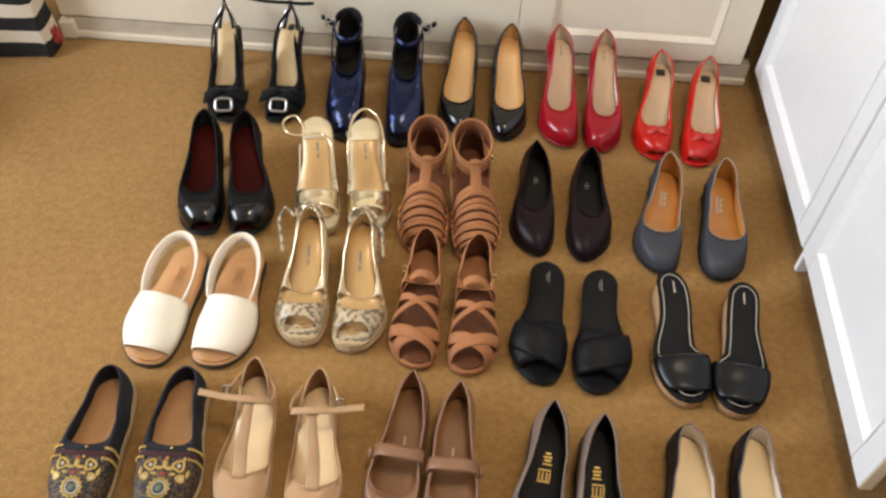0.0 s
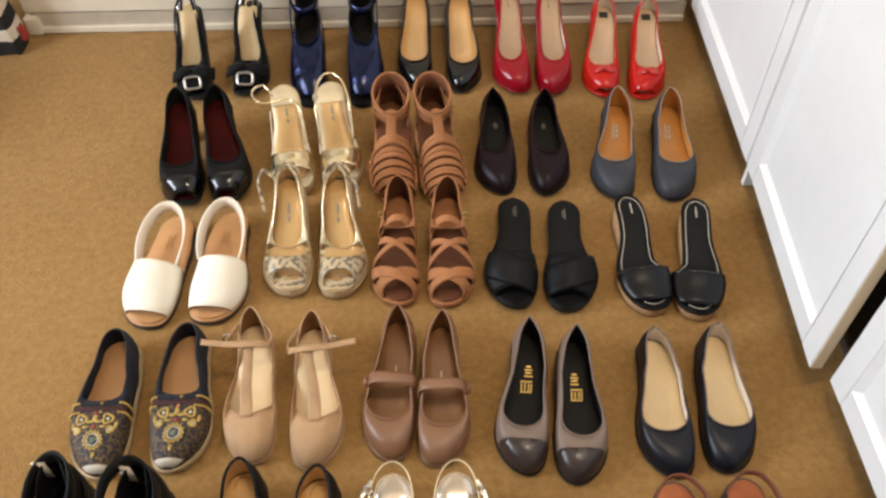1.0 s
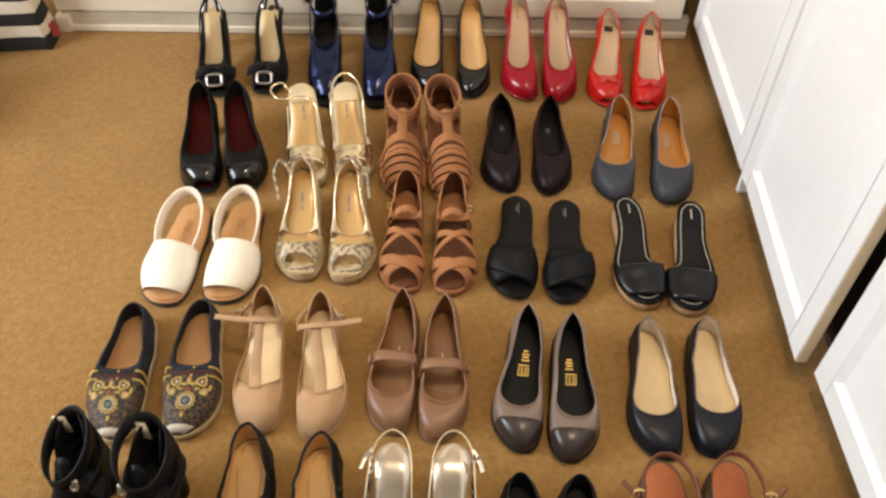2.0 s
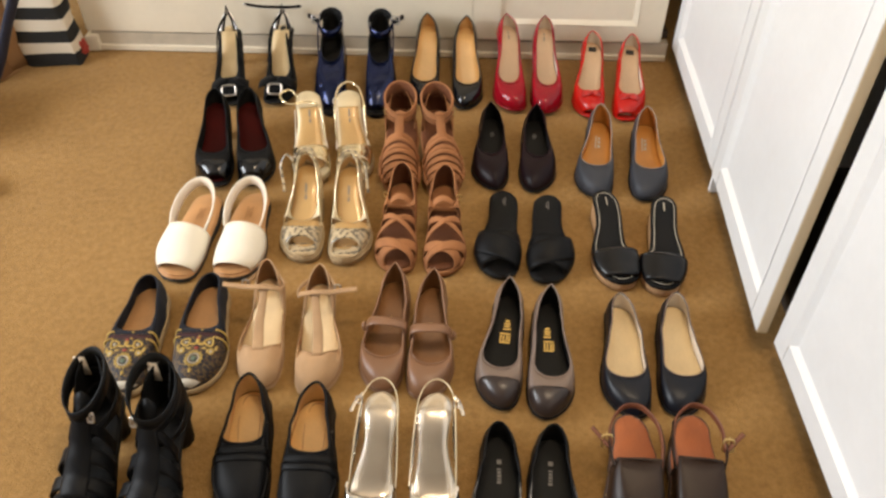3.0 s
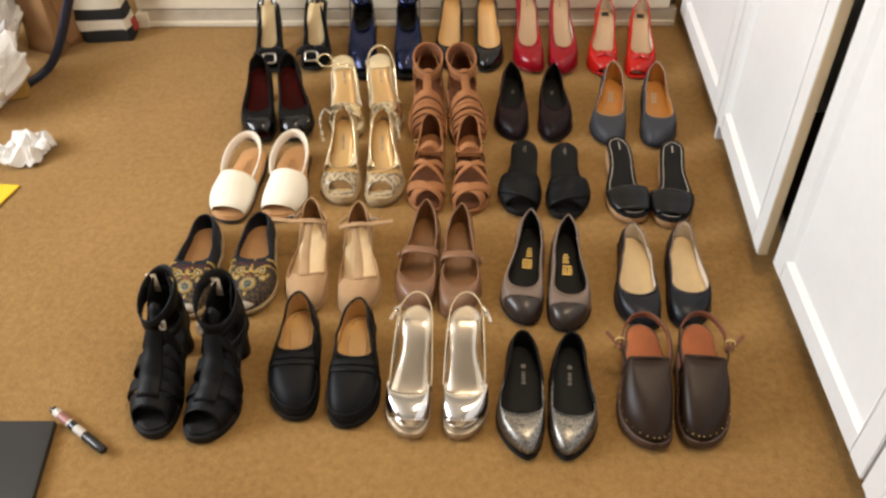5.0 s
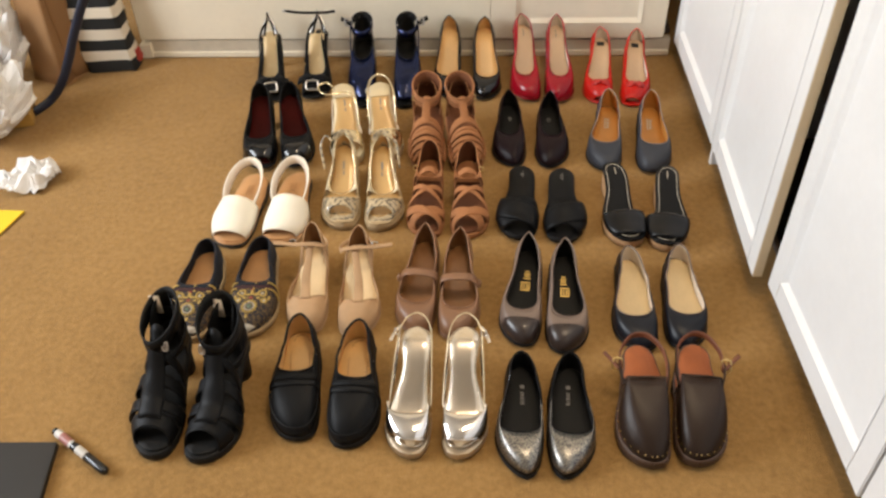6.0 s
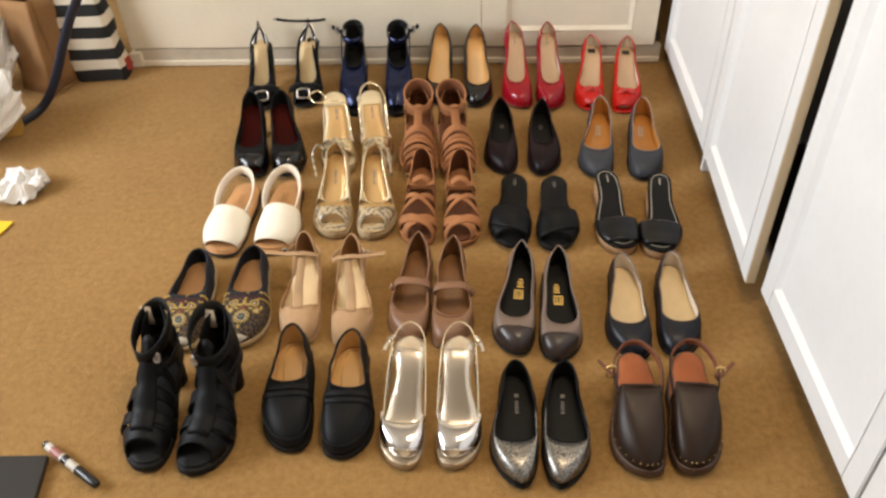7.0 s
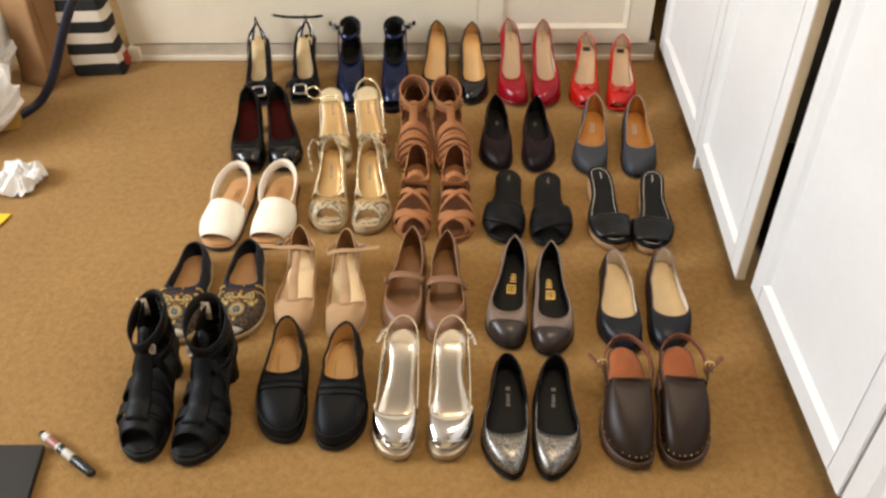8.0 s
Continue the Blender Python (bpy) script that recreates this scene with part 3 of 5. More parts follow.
    def band(self, name, mat, f0, f1, lining=None, label="", u0=0.0, u1=1.0, n=22, rows=4, thick=0.002, lift=0.0, wide=1.0, parent=None):
        """A strap or vamp over the foot between two edges, given as s at the inner side, at the top and at the outer side."""
        def edge(f, u):
            w = u if self.m > 0 else 1 - u
            a, b, c = f
            return a * (1 - w) * (1 - 2 * w) + b * 4 * w * (1 - w) + c * w * (2 * w - 1)
        bm = bmesh.new()
        grid = []
        for j in range(rows + 1):
            row = []
            for i in range(n + 1):
                u = u0 + (u1 - u0) * i / n
                s = edge(f0, u) + (edge(f1, u) - edge(f0, u)) * j / rows
                row.append(bm.verts.new(self.over(s, u, lift, wide)))
            grid.append(row)
        for a, b in zip(grid, grid[1:]):
            for i in range(n):
                bm.faces.new((a[i], b[i], b[i + 1], a[i + 1]))
        return part(name, bm, mat, parent or self.root, label, thick, -1.0, lining)

    def strap(self, name, mat, ctrl, width=0.005, thick=0.0012, n=26, label="", parent=None, up=(0, 0, 1)):
        return part(name, tube(curve_points([(self.m * x, y * self.L, z) for x, y, z in ctrl], n), width / 2, thick, up=up), mat, parent or self.root, label)

    def ribbon(self, name, mat, ctrl, width, thick=0.002, n=26, label="", parent=None, lining=None):
        """A flat strap across the foot whose width runs along the shoe."""
        mid = curve_points([(self.m * x, y * self.L, z) for x, y, z in ctrl], n)
        rows = [[p + Vector((0, d * width / 2, -0.0008 * d * d)) for p in mid] for d in (-1, -0.4, 0.4, 1)]
        return part(name, loft(rows, False, False), mat, parent or self.root, label, thick, 0.0, lining)

    def print_bars(self, name, mat, s, rows, parent=None, cx=0.0):
        """Lines of unreadable print on the insole: rows of (offset towards the heel, width, height)."""
        bm = bmesh.new()
        for off, w, h in rows:
            y = s * self.L + off
            z, z2 = (self.bed(0.5 + (q / self.L - 0.5) / self.in_scale) + 0.0044 for q in (y, y + h))
            z, z2 = z + 0.0006, z2 + 0.0006
            x = self.mid(s) + cx
            bm.faces.new([bm.verts.new(p) for p in ((x - w / 2, y, z), (x + w / 2, y, z), (x + w / 2, y + h, z2), (x - w / 2, y + h, z2))])
        return part(name, bm, mat, parent or self.root, flat=True)

    def buckle(self, mat, cx, cy, cz, w, h, tilt=0.0, r=0.0012, parent=None, turn=0.0, name="buckle"):
        m = pose(self.m * cx, cy * self.L, cz, tilt, 0, turn * self.m)
        pts = []
        for i in range(24):
            a = 2 * math.pi * i / 24
            c, d = math.cos(a), math.sin(a)
            pts.append(m @ Vector((w / 2 * (abs(c) ** 0.45) * (1 if c > 0 else -1), h / 2 * (abs(d) ** 0.45) * (1 if d > 0 else -1), 0)))
        return part(name, tube(pts, r, n=6, closed=True, up=m.to_3x3() @ Vector((0, 0, 1))), mat, parent or self.root)


def pair(build, name, label, group, lx, ly, lt, rx, ry, rt, length, **o):
    """Two shoes side by side, mirror images of one another."""
    for x, y, t, m in ((lx, ly, lt, 1), (rx, ry, rt, -1)):
        build(Shoe(name, label, group, x, y, t, length, m, **o))


def oval(sh, cx, cy, cz, rx, ry, rz, n=14, k=8, rough=0.0):
    """A small rounded lump, squashed as given."""
    rings = []
    for j in range(k + 1):
        a = math.pi * (j + 0.15) / (k + 0.3)
        rings.append([(sh.m * cx + rx * math.sin(a) * math.cos(2 * math.pi * i / n) * (1 + rough * noise.noise((i * 0.9, j * 0.7, 1))), cy * sh.L + ry * math.sin(a) * math.sin(2 * math.pi * i / n), cz + rz * math.cos(a)) for i in range(n)])
    return loft(rings)


# back row
def slingback(sh):
    sh.outsole(BLACK_SOLE)
    sh.insole(CREAM_IN, "cream leather insole", 0.70)
    sh.heel(BLACK_SUEDE, 0.82, (0.011, 0.011), 0.95, "black covered stiletto heel")
    o = dict(throat=0.31, throat_h=0.034, side_h=0.040, heel_h=0.012, toe_h=0.036, inset=0.66, round=0.14)
    sh.upper("upper", BLACK_SUEDE, BLACK_LINING, "black suede vamp and sides", peep=(0.16, 0.30), k1=0.56, **o)
    zt = sh.bed(0.25) + 0.036
    for dx in (-1, 1):
        rings = []
        for i in range(8):
            u = i / 7
            w = 0.006 + 0.015 * u ** 0.7
            h = 0.004 + 0.005 * math.sin(math.pi * min(1, u * 1.1)) + 0.001 * (i % 2)
            rings.append([(dx * (0.002 + 0.044 * u), 0.25 * sh.L + w * math.cos(2 * math.pi * k / 14) * (1 + 0.12 * math.sin(5 * k + i)), zt - 0.014 * u * u + h * math.sin(2 * math.pi * k / 14)) for k in range(14)])
        part("bow_loop", loft(rings), BLACK_SUEDE, sh.root, "black suede bow")
    b = sh.buckle(METAL, 0.0, 0.085, sh.bed(0.1) + 0.032, 0.034, 0.026, 40, 0.0030)
    part("buckle_bar", tube([(0, 0.06 * sh.L, sh.bed(0.1) + 0.024), (0, 0.2 * sh.L, zt)], 0.008, 0.002), BLACK_SUEDE, b)
    zb = sh.bed(1.0)
    arch = [(0.021 * math.cos(a) * (1 - 0.25 * math.sin(a)), (0.86 + 0.13 * math.sin(a)) * sh.L, zb + 0.002 + 0.040 * math.sin(a)) for a in [math.pi * i / 20 for i in range(21)]]
    part("heel_trim", tube(arch, 0.0036, 0.002, up=(0, 1, -0.4)), METAL, sh.root, "silver edging round the open heel")
    inner = [(x * 0.66, y + 0.001, zb + 0.002 + (z - zb) * 0.86) for x, y, z in arch]
    part("heel_lining", tube(inner, 0.0028, 0.0016, up=(0, 1, -0.4)), BLACK_SUEDE, sh.root)
    for sd in (-1, 1):
        sh.strap("slingback_strap", BLACK_SUEDE, [(sd * 0.031, 0.50, sh.bed(0.5) + 0.026), (sd * 0.027, 0.68, zb * 0.86 + 0.020), (sd * 0.021, 0.84, zb + 0.022), (sd * 0.007, 0.955, zb + 0.036), (0.0, 0.975, zb + 0.062)], 0.011, 0.0016, up=(1, 0.2, 0.2))
    if sh.m < 0:
        sh.strap("ankle_strap", BLACK_SUEDE, [(0.092, 0.93, zb + 0.066), (0.052, 0.95, zb + 0.058), (0.008, 0.97, zb + 0.055), (-0.026, 0.95, zb + 0.058), (-0.052, 0.93, zb + 0.064)], 0.010, 0.0026, up=(0, 1, 0.3))
        part("strap_buckle", oval(sh, 0.092, 0.93, zb + 0.066, 0.006, 0.004, 0.004), METAL, sh.root)
        part("heel_pad", oval(sh, 0.0, 0.90, zb + 0.0045, 0.008, 0.013, 0.002), BLACK_PRINT, sh.root, "small black maker's patch")


pair(slingback, "slingback_shoe", "black suede slingback heel with bow and silver buckle", "black slingback pair", -1.141, -0.272, -8.0, -1.03, -0.261, 0.0, 0.225, rise=0.095, plat=0.012, width=0.078)


def bootie(sh):
    sh.outsole(BLACK_SOLE, 0.012)
    sh.heel(BLACK, 0.76, (0.036, 0.036), 0.9)
    sh.insole(BLACK_LINING)
    o = dict(throat=0.50, throat_h=0.058, side_h=0.066, heel_h=0.084, toe_h=0.044, inset=0.88, round=0.14, blunt=2.6, point=0.5)
    sh.upper("upper", CRINKLE, BLACK_LINING, "navy crinkled patent upper", peep=(0.16, 0.16), **o)
    sh.topline("top_binding", BLACK, 0.002, **o)
    zb = sh.bed(1) + 0.080
    ring = lambda z: [(0.031 * math.cos(a), (0.80 + 0.19 * math.sin(a)) * sh.L, z + 0.008 * math.sin(a)) for a in [2 * math.pi * i / 30 for i in range(30)]]
    part("ankle_strap", loft([ring(zb - 0.009), ring(zb), ring(zb + 0.010)], True, False), CRINKLE, sh.root, "", 0.0022, -1, BLACK_LINING)
    sh.strap("side_strap", CRINKLE, [(-0.032, 0.52, sh.bed(0.52) + 0.040), (-0.033, 0.64, sh.bed(0.64) + 0.066), (-0.032, 0.78, zb)], 0.016, 0.0018, up=(1, 0, 0))
    b = sh.buckle(METAL, -0.038, 0.82, zb + 0.006, 0.020, 0.020, 70, 0.0020)
    part("prong", tube([(-sh.m * 0.046, 0.82 * sh.L, zb + 0.006), (-sh.m * 0.029, 0.83 * sh.L, zb + 0.009)], 0.001), METAL, b)
    sh.strap("strap_end", BLACK, [(-0.032, 0.82, zb), (-0.046, 0.85, zb + 0.006), (-0.058, 0.88, zb + 0.010)], 0.015, 0.0016, up=(0, 1, 0.2))


pair(bootie, "ankle_bootie", "navy crinkled patent ankle bootie with buckled strap", "navy bootie pair", -0.885, -0.297, -3.1, -0.765, -0.298, -1.2, 0.239, rise=0.065, plat=0.012, width=0.082)


def pump(sh, skin, lining, insole, sole, throat=0.34, peep=None, stiletto=(0.012, 0.012), heel_mat=None, bow=False, heights=(0.034, 0.036, 0.052), sq=2.0, patch=None, toe_h=0.036, in_label="", edge=None, in_scale=0.94, **extra):
    sh.outsole(sole, 0.005)
    sh.insole(insole, in_label, in_scale)
    sh.heel(heel_mat or skin, 0.80 if stiletto[0] < 0.03 else 0.76, stiletto, 0.94 if stiletto[0] < 0.03 else 0.89)
    o = dict(throat=throat, throat_h=heights[0], side_h=heights[1], heel_h=heights[2], toe_h=toe_h, inset=0.93, square=sq, round=0.15)
    o.update(extra)
    sh.upper("upper", skin, lining, peep=peep, **o)
    sh.topline("top_binding", edge or skin, 0.0013, **o)
    if patch:
        sh.print_bars("maker_patch", patch, 0.80, [(0.0, 0.020, 0.018)])
    return o


def patent_pump(sh):
    pump(sh, BLACK_PATENT, TAN_IN, TAN_IN, BLACK_SOLE, 0.25, in_label="shiny tan insole", stiletto=(0.013, 0.013), heights=(0.034, 0.034, 0.038), in_scale=0.92, inset=0.86, blunt=1.5, point=0.85, round=0.18)


pair(patent_pump, "court_shoe", "black patent court shoe with tan insole", "black patent court pair", -0.651, -0.248, -0.5, -0.547, -0.258, -0.7, 0.240, rise=0.091, plat=0.007, width=0.079, toe=(1.9, 1.7))


def crimson_pump(sh):
    pump(sh, CRIMSON, PALE_LINING, BEIGE_IN, CRIMSON, 0.30, in_label="beige insole with faint print", stiletto=(0.014, 0.014), toe_h=0.042, heights=(0.036, 0.036, 0.038), in_scale=0.84, inset=0.82, blunt=1.5, point=0.85, round=0.22)
    sh.print_bars("maker_print", GREY_PRINT, 0.76, [(0.0, 0.003, 0.022)])


pair(crimson_pump, "court_shoe", "crimson patent high-heeled court shoe", "crimson court pair", -0.425, -0.267, -5.7, -0.343, -0.274, -1.2, 0.233, rise=0.104, plat=0.012, width=0.080, waist=0.054, heel_w=0.052)


def red_peep(sh):
    o = pump(sh, RED, PALE_LINING, BEIGE_IN, RED, 0.25, peep=(0.15, 0.26), patch=BLACK_PRINT, stiletto=(0.014, 0.014), heights=(0.036, 0.034, 0.038), in_label="beige insole", in_scale=0.84, inset=0.84, blunt=1.7, point=0.8, round=0.2)
    z = sh.bed(0.22) + 0.040
    for dx in (-0.014, 0.014):
        rings = []
        for i in range(7):
            u = i / 6
            w = 0.004 + 0.009 * math.sin(math.pi * (0.12 + 0.80 * u)) ** 0.8
            h = 0.0025 + 0.0035 * math.sin(math.pi * u)
            x = math.copysign(0.002 + 0.024 * u, dx)
            rings.append([(x, 0.22 * sh.L + w * math.cos(2 * math.pi * k / 12), z - 0.010 * u * u + h * math.sin(2 * math.pi * k / 12)) for k in range(12)])
        part("bow_loop", loft(rings), RED_SATIN, sh.root)
    part("bow_knot", oval(sh, 0, 0.22, z + 0.001, 0.004, 0.008, 0.005), RED_SATIN, sh.root)


pair(red_peep, "peep_toe_shoe", "bright red peep-toe heel with small bow", "red peep-toe pair", -0.235, -0.283, 3.4, -0.144, -0.294, 6.2, 0.233, rise=0.073, plat=0.008, width=0.080, waist=0.056, heel_w=0.053)


# second row
def red_lined_pump(sh):
    pump(sh, BLACK, BLACK_LINING, RED_IN, BLACK_SOLE, 0.31, peep=(0.13, 0.30), stiletto=(0.030, 0.030), heights=(0.040, 0.040, 0.044), toe_h=0.044, in_label="dark red insole", sq=2.4, inset=0.86, blunt=1.8, point=0.7, in_scale=0.9)
    o = dict(throat=0.31, throat_h=0.040, side_h=0.042, heel_h=0.05, toe_h=0.044, inset=0.86, round=0.15)
    sh.upper("toe_cap", BLACK_PATENT, BLACK_LINING, "black patent toe", peep=(0.13, 0.30), cut=(0.19, True), bulge=0.004, **{**o, "toe_h": 0.047, "throat_h": 0.043})


pair(red_lined_pump, "platform_pump", "black leather pump with patent toe and dark red insole", "black red-lined pump pair", -1.112, -0.592, -7.1, -1.02, -0.584, -10.9, 0.234, rise=0.065, plat=0.016, width=0.084)


def gold_sandal(sh):
    sh.outsole(PALE_GOLD, 0.022, "pale gold glitter platform")
    sh.heel(GOLD, 0.74, (0.030, 0.030), 0.9, "gold block heel")
    sh.insole(GOLD_IN, "shiny gold insole", 0.78)
    sh.slab("heel_pad", PALE_GOLD, lambda s: sh.bed(s) + 0.0058, lambda s: sh.bed(s) + 0.0034, 0.76, 1.0, 0.96, label="pale round heel pad")
    sh.arch = [(0, 0.026), (0.2, 0.034), (0.35, 0.044), (0.6, 0.06), (1, 0.06)]
    sh.band("toe_strap", GOLD, (0.14, 0.15, 0.14), (0.40, 0.30, 0.40), PALE_LINING, rows=8)
    z = sh.bed(0.95)
    sh.print_bars("maker_print", GREY_PRINT, 0.62, [(0.0, 0.004, 0.006), (0.010, 0.004, 0.014)])
    if sh.m < 0:
        sh.strap("slingback_strap", GOLD, [(0.034, 0.40, sh.bed(0.42) + 0.02), (0.034, 0.62, z + 0.012), (0.026, 0.86, z + 0.024), (0.012, 0.96, z + 0.028), (0.0, 0.985, z + 0.028), (-0.012, 0.96, z + 0.028), (-0.026, 0.86, z + 0.024), (-0.034, 0.62, z + 0.012), (-0.034, 0.40, sh.bed(0.42) + 0.02)], 0.005, 0.002, 44, up=(0.3, 0, 1))
        sh.buckle(METAL, 0.032, 0.72, z + 0.018, 0.009, 0.011, 60, 0.0013)
    else:
        sh.strap("slingback_strap", GOLD, [(0.034, 0.40, sh.bed(0.42) + 0.02), (0.030, 0.6, z + 0.008), (0.008, 0.74, z + 0.012), (-0.040, 0.72, z + 0.012), (-0.060, 0.80, z + 0.016), (-0.058, 0.90, z + 0.018), (-0.036, 0.92, z + 0.02), (-0.020, 0.80, z + 0.012)], 0.005, 0.002, 44, up=(0.3, 0, 1))
    for sd in (-1, 1):
        sh.strap("side_strap", PALE_LINING, [(sd * 0.037, 0.34, sh.bed(0.34) + 0.02), (sd * 0.033, 0.48, sh.bed(0.48) + 0.026), (sd * 0.029, 0.62, z + 0.010)], 0.008, 0.0014, up=(1, 0, 0.2))


pair(gold_sandal, "platform_sandal", "pale gold metallic platform sandal with thin slingback", "gold sandal pair", -0.891, -0.562, -9.5, -0.798, -0.556, -8.2, 0.228, rise=0.078, plat=0.024, width=0.084, waist=0.056, heel_w=0.056)


def ankle_rings(sh, zs, y0, ry, rx):
    """Upright rings round the ankle, from low to high."""
    return [[(sh.mid(0.8) + rx * math.cos(2 * math.pi * i / 32), (y0 + ry * math.sin(2 * math.pi * i / 32)) * sh.L + dy, z + dz * math.sin(2 * math.pi * i / 32)) for i in range(32)] for z, dy, dz in zs]


def tan_boot(sh):
    sh.outsole(TAN, 0.014)
    sh.heel(TAN, 0.76, (0.034, 0.034), 0.9, "tan covered block heel")
    sh.insole(TAN_DARK)
    sh.arch = [(0, 0.030), (0.15, 0.040), (0.3, 0.052), (0.45, 0.070), (0.6, 0.096), (0.75, 0.12), (1, 0.13)]
    for i in range(11):
        a = 0.06 + i * 0.039
        d = 0.014 if i % 2 else 0.024
        sh.band("strap", TAN, (a + d, a, a + d + 0.006), (a + d + 0.026, a + 0.031, a + d + 0.030), TAN_DARK, lift=0.0015 + 0.0034 * (i % 2), n=18, rows=2, wide=1.0 + 0.08 * (i % 2), thick=0.0026)
    for i in range(6):
        s0 = 0.10 + 0.062 * i
        for sd in (-1, 1):
            e = sh.over(s0 + 0.03, 0.0 if sd > 0 else 1.0, 0.0, 1.10)
            part("strap_end", oval(sh, e.x * sh.m, s0 + 0.03, e.z + 0.012, 0.004, 0.008, 0.007, 10, 6), TAN, sh.root)
    sh.band("tongue_strip", TAN, (0.44, 0.44, 0.44), (0.585, 0.585, 0.585), TAN_DARK, u0=0.40, u1=0.60, lift=0.003, n=8, rows=10, wide=1.0)
    z = sh.bed(0.9)
    col = part("collar", loft(ankle_rings(sh, [(z + 0.040, -0.004, 0.008), (z + 0.055, 0, 0.010), (z + 0.069, 0.001, 0.013)], 0.755, 0.205, 0.036), True, False), TAN, sh.root, "", 0.0028, -1, TAN_DARK)
    part("collar_edge", tube(ankle_rings(sh, [(z + 0.069, 0.001, 0.013)], 0.755, 0.205, 0.036)[0], 0.0022, n=6, closed=True), TAN, col)
    part("collar_seam", tube(ankle_rings(sh, [(z + 0.052, 0.0, 0.010)], 0.755, 0.206, 0.0363)[0], 0.0012, n=6, closed=True), TAN_DARK, col)
    sh.upper("heel_counter", TAN, TAN_DARK, "tan heel counter", throat=0.5, throat_h=0.03, side_h=0.035, heel_h=0.06, toe_h=0.03, cut=(0.70, False))
    for x in (-0.033, 0.033):
        sh.strap("side_strip", TAN, [(x * 1.0, 0.66, sh.bed(0.66) + 0.02), (x * 1.04, 0.74, z + 0.026), (x * 1.05, 0.80, z + 0.046)], 0.013, 0.0016, up=(1, 0, 0))
    part("back_strip", tube([(0, 0.985 * sh.L, z + 0.04), (0, 0.965 * sh.L, z + 0.060), (0, 0.962 * sh.L, z + 0.080)], 0.006, 0.0015, up=(0, 1, 0)), TAN, sh.root)
    sh.buckle(BRASS, -0.031, 0.66, z + 0.046, 0.008, 0.011, 70, 0.0012)


pair(tan_boot, "gladiator_sandal", "tan suede caged ankle sandal with many straps", "tan caged sandal pair", -0.689, -0.600, -3.9, -0.592, -0.600, -7.2, 0.226, rise=0.072, plat=0.014, width=0.082, waist=0.074, heel_w=0.064)


def burgundy_flat(sh):
    pump(sh, BURG, BLACK_LINING, BLACK_LINING, BLACK_SOLE, 0.36, stiletto=(0.050, 0.046), heel_mat=BLACK_SOLE, heights=(0.036, 0.040, 0.052), toe_h=0.036, inset=0.86, blunt=1.5, point=0.85, round=0.2)
    sh.print_bars("maker_print", GREY_PRINT, 0.70, [(0.0, 0.007, 0.002), (0.005, 0.010, 0.004), (0.012, 0.007, 0.002)])


pair(burgundy_flat, "ballet_flat", "dark burgundy leather low-heeled flat", "burgundy flat pair", -0.484, -0.571, -1.2, -0.386, -0.576, 1.7, 0.239, rise=0.024, plat=0.008, width=0.084, toe=(1.8, 1.6))


def grey_flat(sh):
    pump(sh, GREY, ORANGE_IN, ORANGE_IN, BLACK_SOLE, 0.31, stiletto=(0.050, 0.046), heel_mat=BLACK_SOLE, heights=(0.034, 0.040, 0.056), toe_h=0.038, edge=GREY_EDGE, in_label="orange tan insole with pale print", sq=2.5, inset=0.88, blunt=1.8, point=0.7)
    sh.print_bars("maker_print", PALE_PRINT, 0.62, [(0.0, 0.003, 0.034)], cx=-0.006)
    sh.print_bars("maker_print", PALE_PRINT, 0.62, [(0.002, 0.006, 0.008), (0.013, 0.006, 0.008), (0.024, 0.006, 0.006)], cx=0.001)


pair(grey_flat, "court_shoe", "blue-grey leather low court shoe with orange insole", "blue-grey court pair", -0.255, -0.590, 6.3, -0.136, -0.597, 3.8, 0.239, rise=0.035, plat=0.008, width=0.086)


# third row
def menorcan(sh):
    sh.slab("sole", BLACK_GREY, lambda s: sh.bed(s) - 0.004, lambda s: 0.004 * max(0, 1 - s / 0.1), grow=0.002)
    sh.slab("midsole", NATURAL, lambda s: sh.bed(s), lambda s: sh.bed(s) - 0.0045, grow=0.001)
    sh.insole(NATURAL, "natural leather insole with faint stamp", 0.97)
    sh.arch = [(0, 0.022), (0.15, 0.036), (0.3, 0.050), (0.5, 0.060), (1, 0.07)]
    sh.band("vamp", WHITE_NUBUCK, (0.10, 0.065, 0.10), (0.50, 0.43, 0.50), PALE_LINING, rows=12, thick=0.003, wide=1.05)
    sh.band("vamp_edge", WHITE_NUBUCK, (0.095, 0.060, 0.095), (0.112, 0.077, 0.112), PALE_LINING, rows=1, thick=0.002, wide=1.055, lift=0.001)
    z = sh.bed(0.9)
    loop = []
    for i in range(41):
        a = -0.55 + (math.pi + 1.1) * i / 40
        q = (math.sin(a) + 0.523) / 1.523
        loop.append((math.cos(a), 0.45 + 0.47 * q, sh.bed(0.5) + 0.024 + (z - sh.bed(0.5) + 0.030) * max(0.0, q) ** 0.8))
    rows = []
    for h, r in ((-0.010, 0.0350), (0.0, 0.0392), (0.010, 0.0425)):
        rows.append([(x * r * (1 + 0.06 * (y - 0.46)), y * sh.L + h * 0.5 * max(0, y - 0.6), zz + h) for x, y, zz in loop])
    part("heel_strap", loft(rows, False, False), WHITE_NUBUCK, sh.root, "", 0.003, 0.0, PALE_LINING)
    for cx, off, h in ((-0.006, 0.0, 0.034), (-0.001, 0.006, 0.024), (0.004, 0.004, 0.030)):
        sh.print_bars("stamp", BROWN_IN, 0.66, [(off, 0.0014, h)], cx=cx)


pair(menorcan, "flat_sandal", "white leather peep-toe flat sandal with heel strap", "white sandal pair", -1.138, -0.874, 7.0, -1.019, -0.868, 3.5, 0.246, rise=0.014, plat=0.012, width=0.095, waist=0.072, heel_w=0.062, toe=(2.2, 2.3))


